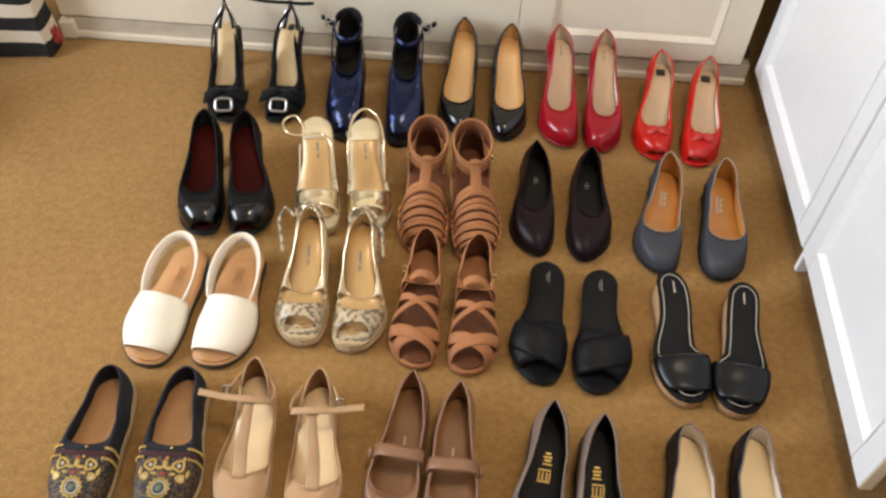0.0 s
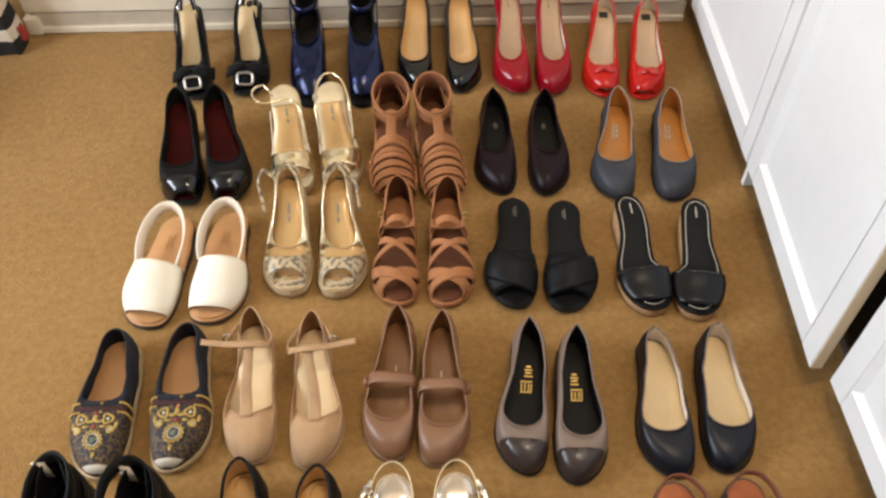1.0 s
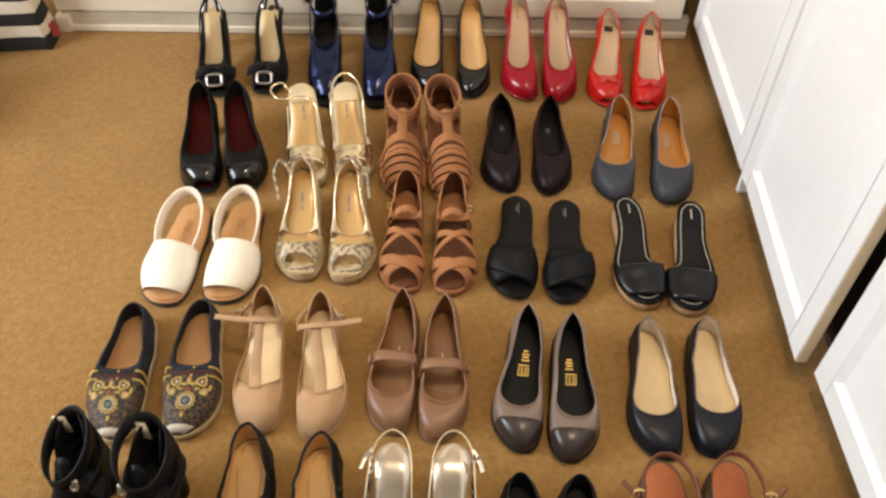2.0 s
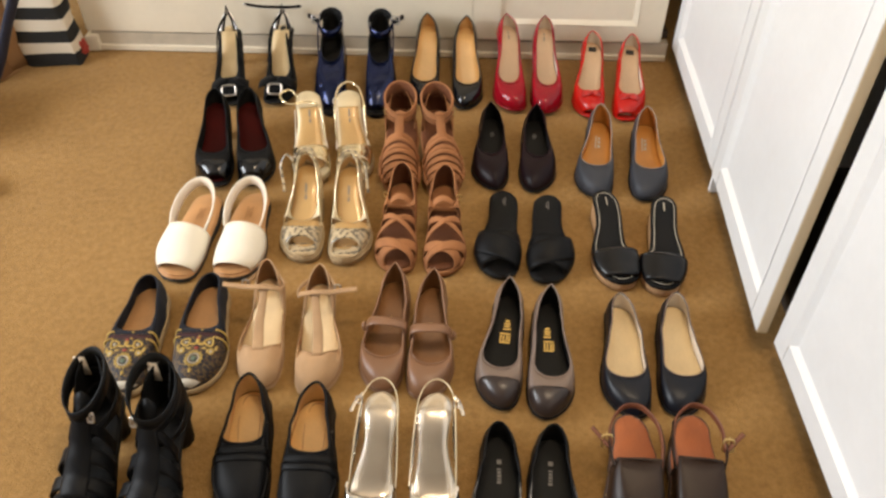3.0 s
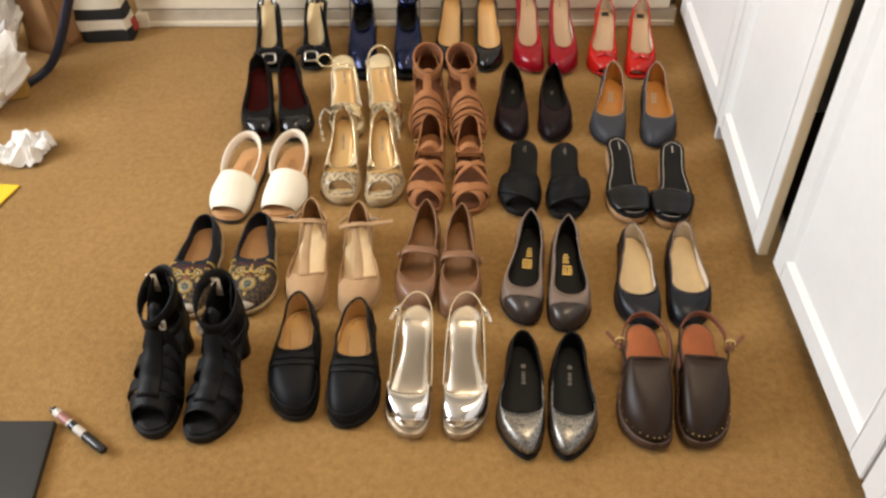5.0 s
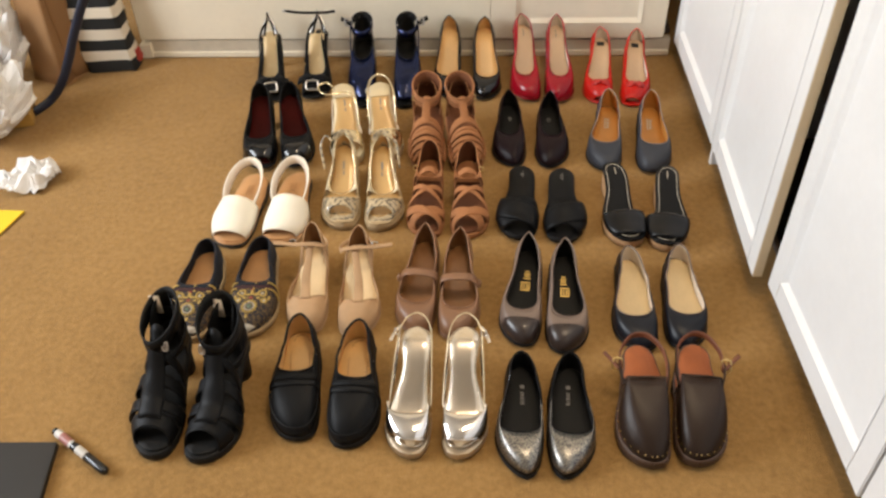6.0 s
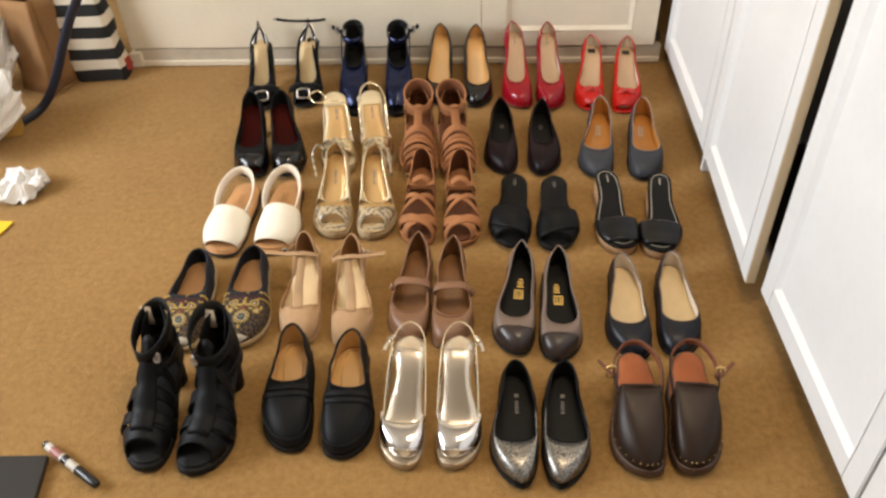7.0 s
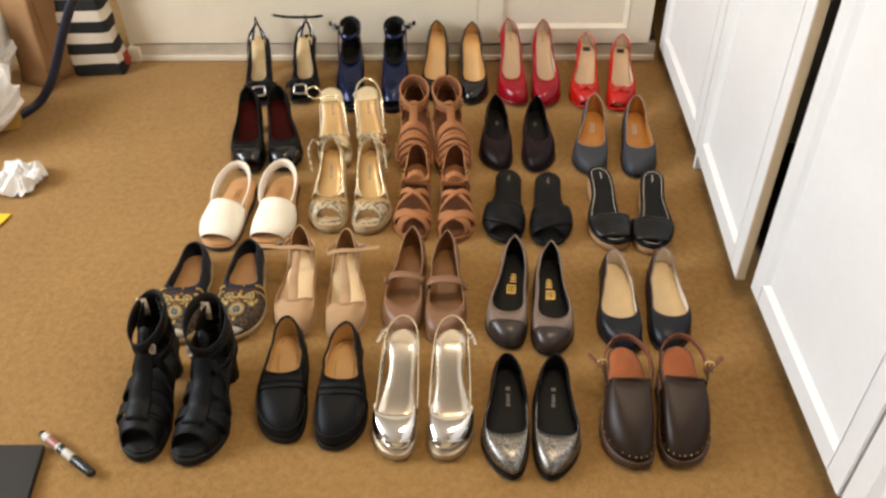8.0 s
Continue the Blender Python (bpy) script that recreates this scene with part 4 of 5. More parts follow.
def snake_wedge(sh):
    sh.platform(ROPE, "jute rope platform and wedge")
    sh.slab("rope_ridge", ROPE, lambda s: sh.bed(s) * 0.62 + 0.002, lambda s: sh.bed(s) * 0.62 - 0.002, grow=0.0032)
    sh.insole(GOLD_IN, "pale gold insole with grey print", 0.80)
    sh.arch = [(0, 0.022), (0.15, 0.030), (0.3, 0.038), (0.6, 0.05), (1, 0.06)]
    sh.band("vamp", SNAKE, (0.07, 0.14, 0.07), (0.36, 0.235, 0.36), PALE_LINING, thick=0.003)
    z = sh.bed(0.95)
    o = dict(throat=0.40, throat_h=0.010, side_h=0.020, heel_h=0.034, toe_h=0.010, inset=0.90)
    sh.upper("quarter", PALE_GOLD, GOLD_IN, "metallic gold side", cut=(0.42, False), **o)
    sh.topline("top_binding", GOLD, 0.0012, **o)
    sh.upper("heel_counter", SNAKE, SNAKE, "snakeskin print heel counter", cut=(0.88, False), **{**o, "heel_h": 0.042, "side_h": 0.022, "bulge": 0.0035})
    sh.print_bars("maker_print", GREY_PRINT, 0.60, [(0.0, 0.004, 0.008), (0.012, 0.004, 0.018)])
    if sh.m > 0:
        sh.strap("ankle_strap", SNAKE, [(-0.026, 0.90, z + 0.03), (-0.044, 0.97, z + 0.034), (-0.056, 0.92, z + 0.012), (-0.050, 0.80, z - 0.012), (-0.046, 0.70, z - 0.02)], 0.006)
    else:
        sh.strap("ankle_strap", SNAKE, [(-0.024, 0.93, z + 0.03), (-0.034, 0.85, z + 0.030), (-0.038, 0.74, z + 0.012), (-0.040, 0.66, z - 0.010)], 0.006)
    sh.strap("inner_strap", SNAKE, [(0.024, 0.93, z + 0.03), (0.010, 0.99, z + 0.044), (-0.012, 0.99, z + 0.042), (-0.024, 0.93, z + 0.032)], 0.006, 0.003)
    sh.band("toe_bed", SNAKE, (0.05, 0.05, 0.05), (0.14, 0.14, 0.14), None, u0=0.0, u1=1.0, lift=-0.024, wide=0.9)


pair(snake_wedge, "espadrille_wedge", "snakeskin print peep-toe espadrille wedge with rope sole", "snakeskin wedge pair", -0.884, -0.813, -2.4, -0.789, -0.817, -2.4, 0.226, rise=0.058, plat=0.024, width=0.086, waist=0.058, heel_w=0.054)


def strappy_tan(sh):
    sh.outsole(TAN, 0.012)
    sh.heel(TAN, 0.76, (0.034, 0.034), 0.9)
    sh.insole(TAN_DARK, "", 0.95)
    sh.arch = [(0, 0.026), (0.15, 0.036), (0.3, 0.046), (0.45, 0.052), (0.6, 0.056), (1, 0.06)]
    sh.band("strap", TAN, (0.06, 0.145, 0.22), (0.13, 0.235, 0.31), TAN_DARK, lift=0.002, wide=1.04)
    sh.band("strap", TAN, (0.22, 0.145, 0.06), (0.31, 0.235, 0.13), TAN_DARK, wide=1.04)
    sh.band("strap", TAN, (0.31, 0.42, 0.50), (0.36, 0.465, 0.55), TAN_DARK, lift=0.002, wide=1.02)
    sh.band("strap", TAN, (0.50, 0.42, 0.31), (0.55, 0.465, 0.36), TAN_DARK, wide=1.02)
    sh.band("cross_strap", TAN, (0.555, 0.585, 0.555), (0.63, 0.635, 0.63), TAN_DARK, lift=0.003, wide=1.06)
    sh.upper("heel_counter", TAN, TAN_DARK, "tan suede heel counter", throat=0.57, throat_h=0.046, side_h=0.048, heel_h=0.060, toe_h=0.03, inset=0.95, cut=(0.57, False), round=0.1, blunt=2.2)
    sh.slab("heel_pad", TAN, lambda s: sh.bed(s) + 0.0055, lambda s: sh.bed(s) + 0.0038, 0.68, 1.0, 0.90, label="tan heel pad")
    sh.buckle(BRASS, -0.0295, 0.66, sh.bed(0.66) + 0.046, 0.009, 0.011, 75, 0.0012)


pair(strappy_tan, "strappy_sandal", "tan suede criss-cross strap heeled sandal", "tan strappy sandal pair", -0.688, -0.839, 1.4, -0.592, -0.843, 0.3, 0.214, rise=0.056, plat=0.012, width=0.086)


def black_slide(sh):
    sh.outsole(BLACK_SOLE, 0.010)
    sh.heel(BLACK_SOLE, 0.72, (0.046, 0.050), 0.86)
    sh.insole(BLACK, "black leather foot bed", 1.0)
    sh.arch = [(0, 0.018), (0.15, 0.030), (0.3, 0.042), (0.5, 0.054), (1, 0.06)]
    sh.band("strap", BLACK, (0.10, 0.11, 0.24), (0.32, 0.34, 0.45), BLACK_LINING, lift=0.004, wide=1.12, thick=0.003, rows=6)
    sh.band("strap", BLACK, (0.20, 0.12, 0.08), (0.44, 0.38, 0.36), BLACK_LINING, wide=1.11, thick=0.003, rows=6)
    sh.slab("bed_edge", BLACK_SOLE, lambda s: sh.bed(s) + 0.0012, lambda s: sh.bed(s) - 0.004, grow=0.002)
    sh.print_bars("maker_print", GREY_PRINT, 0.80, [(0.0, 0.0018, 0.026)], cx=0.002)
    sh.print_bars("maker_print", GREY_PRINT, 0.80, [(0.004, 0.0014, 0.016)], cx=-0.002)


pair(black_slide, "slide_sandal", "black leather slide sandal with crossed band", "black slide pair", -0.479, -0.851, 3.8, -0.376, -0.861, 2.6, 0.246, rise=0.018, plat=0.014, width=0.090, waist=0.056, heel_w=0.056)


def patent_wedge(sh):
    sh.slab("wedge_sole", CORK, lambda s: sh.bed(s) - 0.004, lambda s: 0.004 * max(0, 1 - s / 0.1), grow=0.0, label="cork wedge")
    sh.slab("foot_bed", BLACK, lambda s: sh.bed(s) + 0.002, lambda s: sh.bed(s) - 0.0045, grow=0.002)
    n = 44
    pts = [(sh.mid(s) + sh.hw(s) * 0.84, 0.5 * sh.L + (s - 0.5) * sh.L * 0.93, sh.bed(s) + 0.003) for s in sh.ends(0.0, 1.0, n)]
    pts += [(sh.mid(s) - sh.hw(s) * 0.84, 0.5 * sh.L + (s - 0.5) * sh.L * 0.93, sh.bed(s) + 0.003) for s in sh.ends(0.0, 1.0, n)[-2:0:-1]]
    part("piping", tube(pts, 0.0008, n=6, closed=True), PALE_PRINT, sh.root, "pale stitched edging")
    sh.arch = [(0, 0.012), (0.15, 0.020), (0.3, 0.028), (0.5, 0.034), (1, 0.03)]
    sh.band("strap", BLACK_GLOSS, (0.08, 0.055, 0.07), (0.36, 0.32, 0.34), BLACK_LINING, wide=1.08, thick=0.003, rows=8)
    sh.band("strap_binding", BLACK_PATENT, (0.345, 0.295, 0.325), (0.362, 0.312, 0.342), BLACK_LINING, wide=1.085, thick=0.002, rows=1, lift=0.001)
    sh.print_bars("maker_print", PALE_PRINT, 0.80, [(0.0, 0.0025, 0.024)])


pair(patent_wedge, "wedge_mule", "black patent mule on cork wedge with pale edging", "black wedge mule pair", -0.239, -0.871, -2.5, -0.143, -0.884, 5.5, 0.245, rise=0.034, plat=0.024, width=0.072, waist=0.050, heel_w=0.049, step=0.018)


# fourth row
def espadrille(sh):
    sh.platform(ROPE, "braided jute sole")
    sh.insole(NATURAL, "tan insole", 0.95)
    o = dict(throat=0.46, throat_h=0.036, side_h=0.038, heel_h=0.044, toe_h=0.034, inset=0.80, round=0.10, square=3.5, point=0.5, blunt=2.4)
    sh.upper("quarter", NAVY_CLOTH, NAVY_CLOTH, "dark navy cotton sides", cut=(0.46, False), thick=0.003, **o)
    v = sh.upper("vamp", BROCADE, NAVY_CLOTH, "navy vamp printed with gold ornaments", cut=(0.46, True), **o)
    sh.overlay("toe_guard", PALE_PRINT, 0.012, 0.055, o, 0.0016, 2, "pale worn toe patch", 3)
    sh.overlay("braid_trim", NAVY_CLOTH, 0.425, 0.455, o, 0.0012, 2, "navy braid along the vamp edge", 0)
    sh.overlay("braid_trim", MAROON, 0.385, 0.418, o, 0.0010, 2, "dark red printed border", 0)
    for s0 in (0.440, 0.378):
        for p in sh.surface_line(s0, o, 12, 0.0022):
            part("braid_knot", oval(sh, p.x * sh.m, p.y / sh.L, p.z, 0.0024, 0.0026, 0.0016, 8, 4), GOLD_PRINT, sh.root)

    def ring(nm, s0, dx0, r, w, mat, parent, petals=0):
        """A printed ring that follows the vamp."""
        pts = []
        for i in range(28):
            a = 2 * math.pi * i / 28
            rr = r * (1 + (0.14 * math.cos(petals * a) if petals else 0))
            p = sh.on_upper(dx0 + rr * math.cos(a), s0 + rr * math.sin(a) / sh.L, o)
            pts.append((p.x, p.y, p.z + 0.0012))
        return part(nm, tube(pts, w, 0.0006, n=6, closed=True), mat, parent)

    med = ring("medallion", 0.20, 0.0, 0.0135, 0.0022, GOLD_PRINT, sh.root, 14)
    ring("medallion_ring", 0.20, 0.0, 0.0092, 0.0012, PALE_PRINT, med)
    p = sh.on_upper(0.0, 0.20, o)
    part("medallion_eye", oval(sh, p.x * sh.m, 0.20, p.z + 0.0006, 0.0050, 0.0055, 0.0012, n=16), TEAL_PRINT, med)
    for dx, s, r in ((-0.021, 0.335, 0.0075), (0.021, 0.335, 0.0075), (-0.026, 0.265, 0.0045), (0.026, 0.265, 0.0045)):
        leaf = ring("ornament", s, dx, r, 0.0020, GOLD_PRINT, sh.root, 3)
        q = sh.on_upper(dx, s, o)
        part("ornament_eye", oval(sh, q.x * sh.m, s, q.z + 0.0005, 0.0030, 0.0034, 0.0012, 10, 5), PALE_PRINT, leaf)
    for dx, s, rx, ry, mat in ((0.0, 0.345, 0.0040, 0.0075, GOLD_PRINT), (-0.007, 0.318, 0.0065, 0.0030, GOLD_PRINT), (0.007, 0.318, 0.0065, 0.0030, GOLD_PRINT), (0.0, 0.372, 0.0034, 0.0034, RED_PRINT), (0.0, 0.285, 0.0042, 0.0034, RED_PRINT), (-0.014, 0.285, 0.0050, 0.0026, GOLD_PRINT), (0.014, 0.285, 0.0050, 0.0026, GOLD_PRINT), (-0.034, 0.30, 0.0030, 0.0070, GOLD_PRINT), (0.034, 0.30, 0.0030, 0.0070, GOLD_PRINT), (0.0, 0.115, 0.0030, 0.0075, GOLD_PRINT)):
        q = sh.on_upper(dx, s, o)
        part("ornament", oval(sh, q.x * sh.m, s, q.z + 0.0003, rx, ry, 0.0014, 12, 5), mat, sh.root)


pair(espadrille, "espadrille", "flat navy espadrille with gold brocade vamp", "brocade espadrille pair", -1.154, -1.159, -1.0, -1.033, -1.150, -1.5, 0.250, rise=0.006, plat=0.014, width=0.092, waist=0.076, heel_w=0.064, toe=(2.0, 1.8))


def nude_tbar(sh):
    sh.outsole(NUDE, 0.005)
    sh.heel(NUDE, 0.74, (0.040, 0.038), 0.87)
    sh.insole(NUDE_IN, "cream beige insole", 0.94)
    o = dict(throat=0.29, throat_h=0.034, side_h=0.002, heel_h=0.058, toe_h=0.037, inset=0.96, round=0.20, square=2.0, blunt=1.9, point=0.62, side_s=0.44, side_e=0.66)
    sh.upper("upper", NUDE, BROWN_IN, "nude suede toe and heel counter", **o)
    sh.topline("top_binding", NUDE, 0.0012, **o)
    sh.arch = [(0, 0.03), (0.24, 0.033), (0.30, 0.037), (0.5, 0.054), (0.66, 0.066), (1, 0.09)]
    sh.band("t_bar", NUDE, (0.27, 0.27, 0.27), (0.69, 0.69, 0.69), NUDE_IN, u0=0.41, u1=0.59, n=8, rows=14, lift=0.001)
    z = sh.bed(0.72)
    sh.band("t_loop", NUDE, (0.655, 0.655, 0.655), (0.70, 0.70, 0.70), NUDE_IN, u0=0.38, u1=0.62, n=8, rows=3, lift=0.004)
    sh.strap("ankle_strap", NUDE, [(0.024, 0.89, z + 0.042), (0.035, 0.80, z + 0.048), (0.037, 0.73, z + 0.053), (0.034, 0.69, z + 0.057)], 0.009, 0.0018, 16, up=(1, 0, 0.2))
    sh.ribbon("ankle_strap", NUDE, [(0.0355, 0.69, z + 0.055), (0.026, 0.675, z + 0.064), (0.0, 0.67, z + 0.069), (-0.030, 0.685, z + 0.066), (-0.052, 0.70, z + 0.066), (-0.074, 0.715, z + 0.066)], 0.011, 0.002, 30, lining=NUDE_IN)
    sh.strap("strap_root", NUDE, [(-0.022, 0.90, z + 0.044), (-0.031, 0.81, z + 0.048), (-0.035, 0.76, z + 0.050)], 0.004, 0.006)
    sh.buckle(METAL, -0.036, 0.77, z + 0.053, 0.011, 0.014, 70, 0.0016)


pair(nude_tbar, "t_bar_shoe", "nude suede T-bar heel with open ankle strap", "nude T-bar pair", -0.916, -1.138, -2.4, -0.813, -1.148, -2.6, 0.241, rise=0.036, plat=0.007, width=0.084)


def mary_jane(sh):
    sh.outsole(TAUPE, 0.006)
    sh.heel(TAUPE, 0.74, (0.046, 0.044), 0.87)
    sh.insole(BROWN_IN, "brown leather insole", 0.95)
    o = dict(throat=0.235, throat_h=0.031, side_h=0.042, heel_h=0.056, toe_h=0.036, inset=0.90, round=0.15, square=2.4, blunt=1.6, point=0.8)
    sh.upper("upper", TAUPE, BROWN_IN, "", **o)
    sh.topline("top_binding", TAUPE, 0.0016, **o)
    zs = sh.bed(0.47)
    pts = [(0.0350, 0.475, zs + 0.014), (0.0365, 0.475, zs + 0.040), (0.027, 0.470, zs + 0.053), (0.0, 0.460, zs + 0.060), (-0.027, 0.470, zs + 0.055), (-0.0385, 0.475, zs + 0.040), (-0.0385, 0.475, zs + 0.026)]
    st = sh.ribbon("strap", TAUPE, pts, 0.020, 0.0024, 30, lining=BROWN_IN)
    part("button", oval(sh, -0.043, 0.475, zs + 0.036, 0.005, 0.009, 0.009), TAUPE, st, "covered button")
    sh.print_bars("maker_print", TAN_IN, 0.60, [(0.0, 0.003, 0.012)])


pair(mary_jane, "mary_jane", "taupe leather mary jane with button strap", "taupe mary jane pair", -0.698, -1.136, 4.3, -0.613, -1.149, 1.7, 0.241, rise=0.034, plat=0.008, width=0.083, toe=(2.1, 2.1))


def cap_toe(sh):
    o = dict(throat=0.275, throat_h=0.034, side_h=0.042, heel_h=0.056, toe_h=0.036, inset=0.84, round=0.16, square=2.3, blunt=1.6, point=0.8)
    sh.outsole(BLACK_SOLE, 0.006)
    sh.heel(BLACK_SOLE, 0.75, (0.046, 0.042), 0.87)
    sh.insole(BLACK_LINING, "black insole with gold print", 0.95)
    sh.upper("upper", GREY_BROWN, BLACK_LINING, "grey-brown leather upper", cut=(0.185, False), **o)
    sh.upper("toe_cap", CAP_BROWN, BLACK_LINING, "glossy dark brown toe cap", cut=(0.192, True), bulge=0.0028, **{**o, "toe_h": 0.0372})
    sh.topline("top_binding", GREY_BROWN, 0.0014, **o)
    sh.print_bars("maker_print", GOLD_PRINT, 0.56, [(0.000, 0.019, 0.0025), (0.0155, 0.019, 0.0025)])
    for i, cx in enumerate((-0.0075, -0.002, 0.004, 0.0085)):
        sh.print_bars("maker_print", GOLD_PRINT, 0.56, [(0.003, 0.0025, 0.011)], cx=cx)
    sh.print_bars("maker_print", GOLD_PRINT, 0.66, [(0.000, 0.014, 0.0025), (0.005, 0.010, 0.003), (0.010, 0.013, 0.0025), (0.015, 0.008, 0.003)])


pair(cap_toe, "cap_toe_shoe", "grey-brown pump with dark brown patent toe cap", "cap-toe pair", -0.486, -1.166, 5.9, -0.396, -1.184, 2.2, 0.238, rise=0.038, plat=0.008, width=0.084, toe=(2.0, 1.8))


def navy_flat(sh):
    pump(sh, NAVY, PALE_LINING, CREAM_IN, BLACK_SOLE, 0.27, stiletto=(0.050, 0.046), heel_mat=BLACK_SOLE, heights=(0.030, 0.032, 0.044), toe_h=0.034, in_label="cream insole", sq=2.6, edge=GREY_BROWN, inset=0.89, blunt=2.0, point=0.6)


pair(navy_flat, "ballet_flat", "navy leather square-toed flat with cream insole", "navy flat pair", -0.250, -1.177, -0.2, -0.160, -1.171, 4.0, 0.246, rise=0.016, plat=0.007, width=0.084, waist=0.066, toe=(2.2, 1.9))


# front row
def black_ankle(sh):
    sh.outsole(BLACK_SOLE, 0.016)
    sh.heel(BLACK, 0.72, (0.044, 0.044), 0.86)
    sh.insole(BLACK_LINING)
    sh.arch = [(0, 0.030), (0.15, 0.040), (0.3, 0.052), (0.45, 0.070), (0.6, 0.096), (0.75, 0.12), (1, 0.13)]
    sh.band("toe_band", BLACK, (0.09, 0.145, 0.09), (0.235, 0.25, 0.235), BLACK_LINING, rows=6)
    sh.band("strap", BLACK, (0.275, 0.255, 0.275), (0.365, 0.345, 0.365), BLACK_LINING, lift=0.001, wide=1.14, thick=0.003)
    sh.band("strap", BLACK, (0.43, 0.40, 0.43), (0.51, 0.48, 0.51), BLACK_LINING, lift=0.001, wide=1.14, thick=0.003)
    sh.band("strap", BLACK, (0.57, 0.53, 0.57), (0.63, 0.59, 0.63), BLACK_LINING, lift=0.001, wide=1.02)
    sh.band("centre_panel", BLACK, (0.20, 0.20, 0.20), (0.68, 0.68, 0.68), BLACK_LINING, u0=0.31, u1=0.69, lift=0.005, n=10, rows=16, thick=0.003)
    z = sh.bed(0.9)
    sh.upper("heel_counter", BLACK, BLACK_LINING, "black leather heel and ankle back", throat=0.52, throat_h=0.06, side_h=0.070, heel_h=0.105, toe_h=0.03, inset=0.98, cut=(0.76, False), back=-0.004)

    def wrap(nm, z0, z1, tilt, rise, ry, rx):
        rings = []
        for h in (z0, (z0 + z1) / 2, z1):
            rings.append([(sh.mid(0.8) + rx * math.cos(a), (0.76 + ry * math.sin(a)) * sh.L, z + h + rise * math.sin(a) + sh.m * tilt * math.cos(a)) for a in [2 * math.pi * i / 32 for i in range(32)]])
        return part(nm, loft(rings, True, False), BLACK, sh.root, "", 0.0026, -1, BLACK_LINING)

    wrap("ankle_strap", 0.020, 0.034, 0.013, 0.006, 0.215, 0.036)
    wrap("ankle_strap", 0.044, 0.060, -0.014, 0.010, 0.210, 0.036)
    wrap("collar", 0.074, 0.102, 0.012, 0.020, 0.205, 0.036)
    a = Vector((-0.014, 0.92 * sh.L, z + 0.084))
    part("pull_tab", box(a.x - 0.012, a.x + 0.006, a.y - 0.002, a.y, a.z - 0.020, a.z + 0.024), PALE_LINING, sh.root, "cream lining patch")
    for dx, zz in ((0.014, 0.038), (0.020, 0.066)):
        b = sh.buckle(METAL, dx, 0.575, z + zz, 0.009, 0.016, 65, 0.0024)
        part("buckle_bar", tube([(sh.m * dx, 0.572 * sh.L, z + zz - 0.008), (sh.m * dx, 0.578 * sh.L, z + zz + 0.008)], 0.0012), METAL, b)


pair(black_ankle, "caged_ankle_boot", "black leather open-toe caged ankle boot with buckles", "black caged boot pair", -1.148, -1.438, 1.5, -1.056, -1.446, 8.0, 0.244, rise=0.064, plat=0.016, width=0.088)


def loafer(sh):
    sh.outsole(BLACK_SOLE, 0.012)
    sh.heel(BLACK_SOLE, 0.72, (0.050, 0.050), 0.86)
    sh.insole(TAN_IN, "tan leather insole", 0.94)
    o = dict(throat=0.47, throat_h=0.050, side_h=0.044, heel_h=0.054, toe_h=0.042, inset=0.88, round=0.09, square=3.0, point=0.6, blunt=1.9)
    sh.upper("upper", BLACK, TAN_IN, "", **o)
    sh.topline("top_binding", BLACK, 0.0026, **o)
    seam = []
    for i in range(41):
        a = -1 + 2 * i / 40
        k = 0.54 * abs(a)
        v = 0.20 + 0.42 * abs(a) ** 2
        seam.append(sh.upper_point(k, 1 if a >= 0 else -1, v, o) + Vector((0, 0, 0.0012)))
    ap = part("apron_seam", tube(seam, 0.0028, n=6), BLACK, sh.root, "raised apron seam")
    part("apron_stitch", tube([p + Vector((0, 0.0035, 0.0008)) for p in seam], 0.0010, n=5), GREY_PRINT, ap)
    sh.overlay("saddle_strap", BLACK, 0.345, 0.395, o, 0.0040, 3, "", 1)
    sh.overlay("strap_roll", BLACK, 0.398, 0.408, o, 0.0052, 1, "", 3)
    sh.overlay("vamp_tab", BLACK, 0.41, 0.46, o, 0.0024, 3, "", 4)
    z = lambda s: sh.bed(s) + 0.0038
    sh.strap("insole_stitch", BROWN_IN, [(0.016, 0.56, z(0.56)), (0.018, 0.75, z(0.75)), (0.012, 0.92, z(0.92)), (0.0, 0.95, z(0.95)), (-0.012, 0.92, z(0.92)), (-0.018, 0.75, z(0.75)), (-0.016, 0.56, z(0.56))], 0.0012, 0.0005)


pair(loafer, "loafer", "black leather penny loafer with tan insole", "black loafer pair", -0.898, -1.396, -3.1, -0.798, -1.410, 1.0, 0.229, rise=0.032, plat=0.012, width=0.089, waist=0.072, heel_w=0.062, toe=(2.1, 2.1))


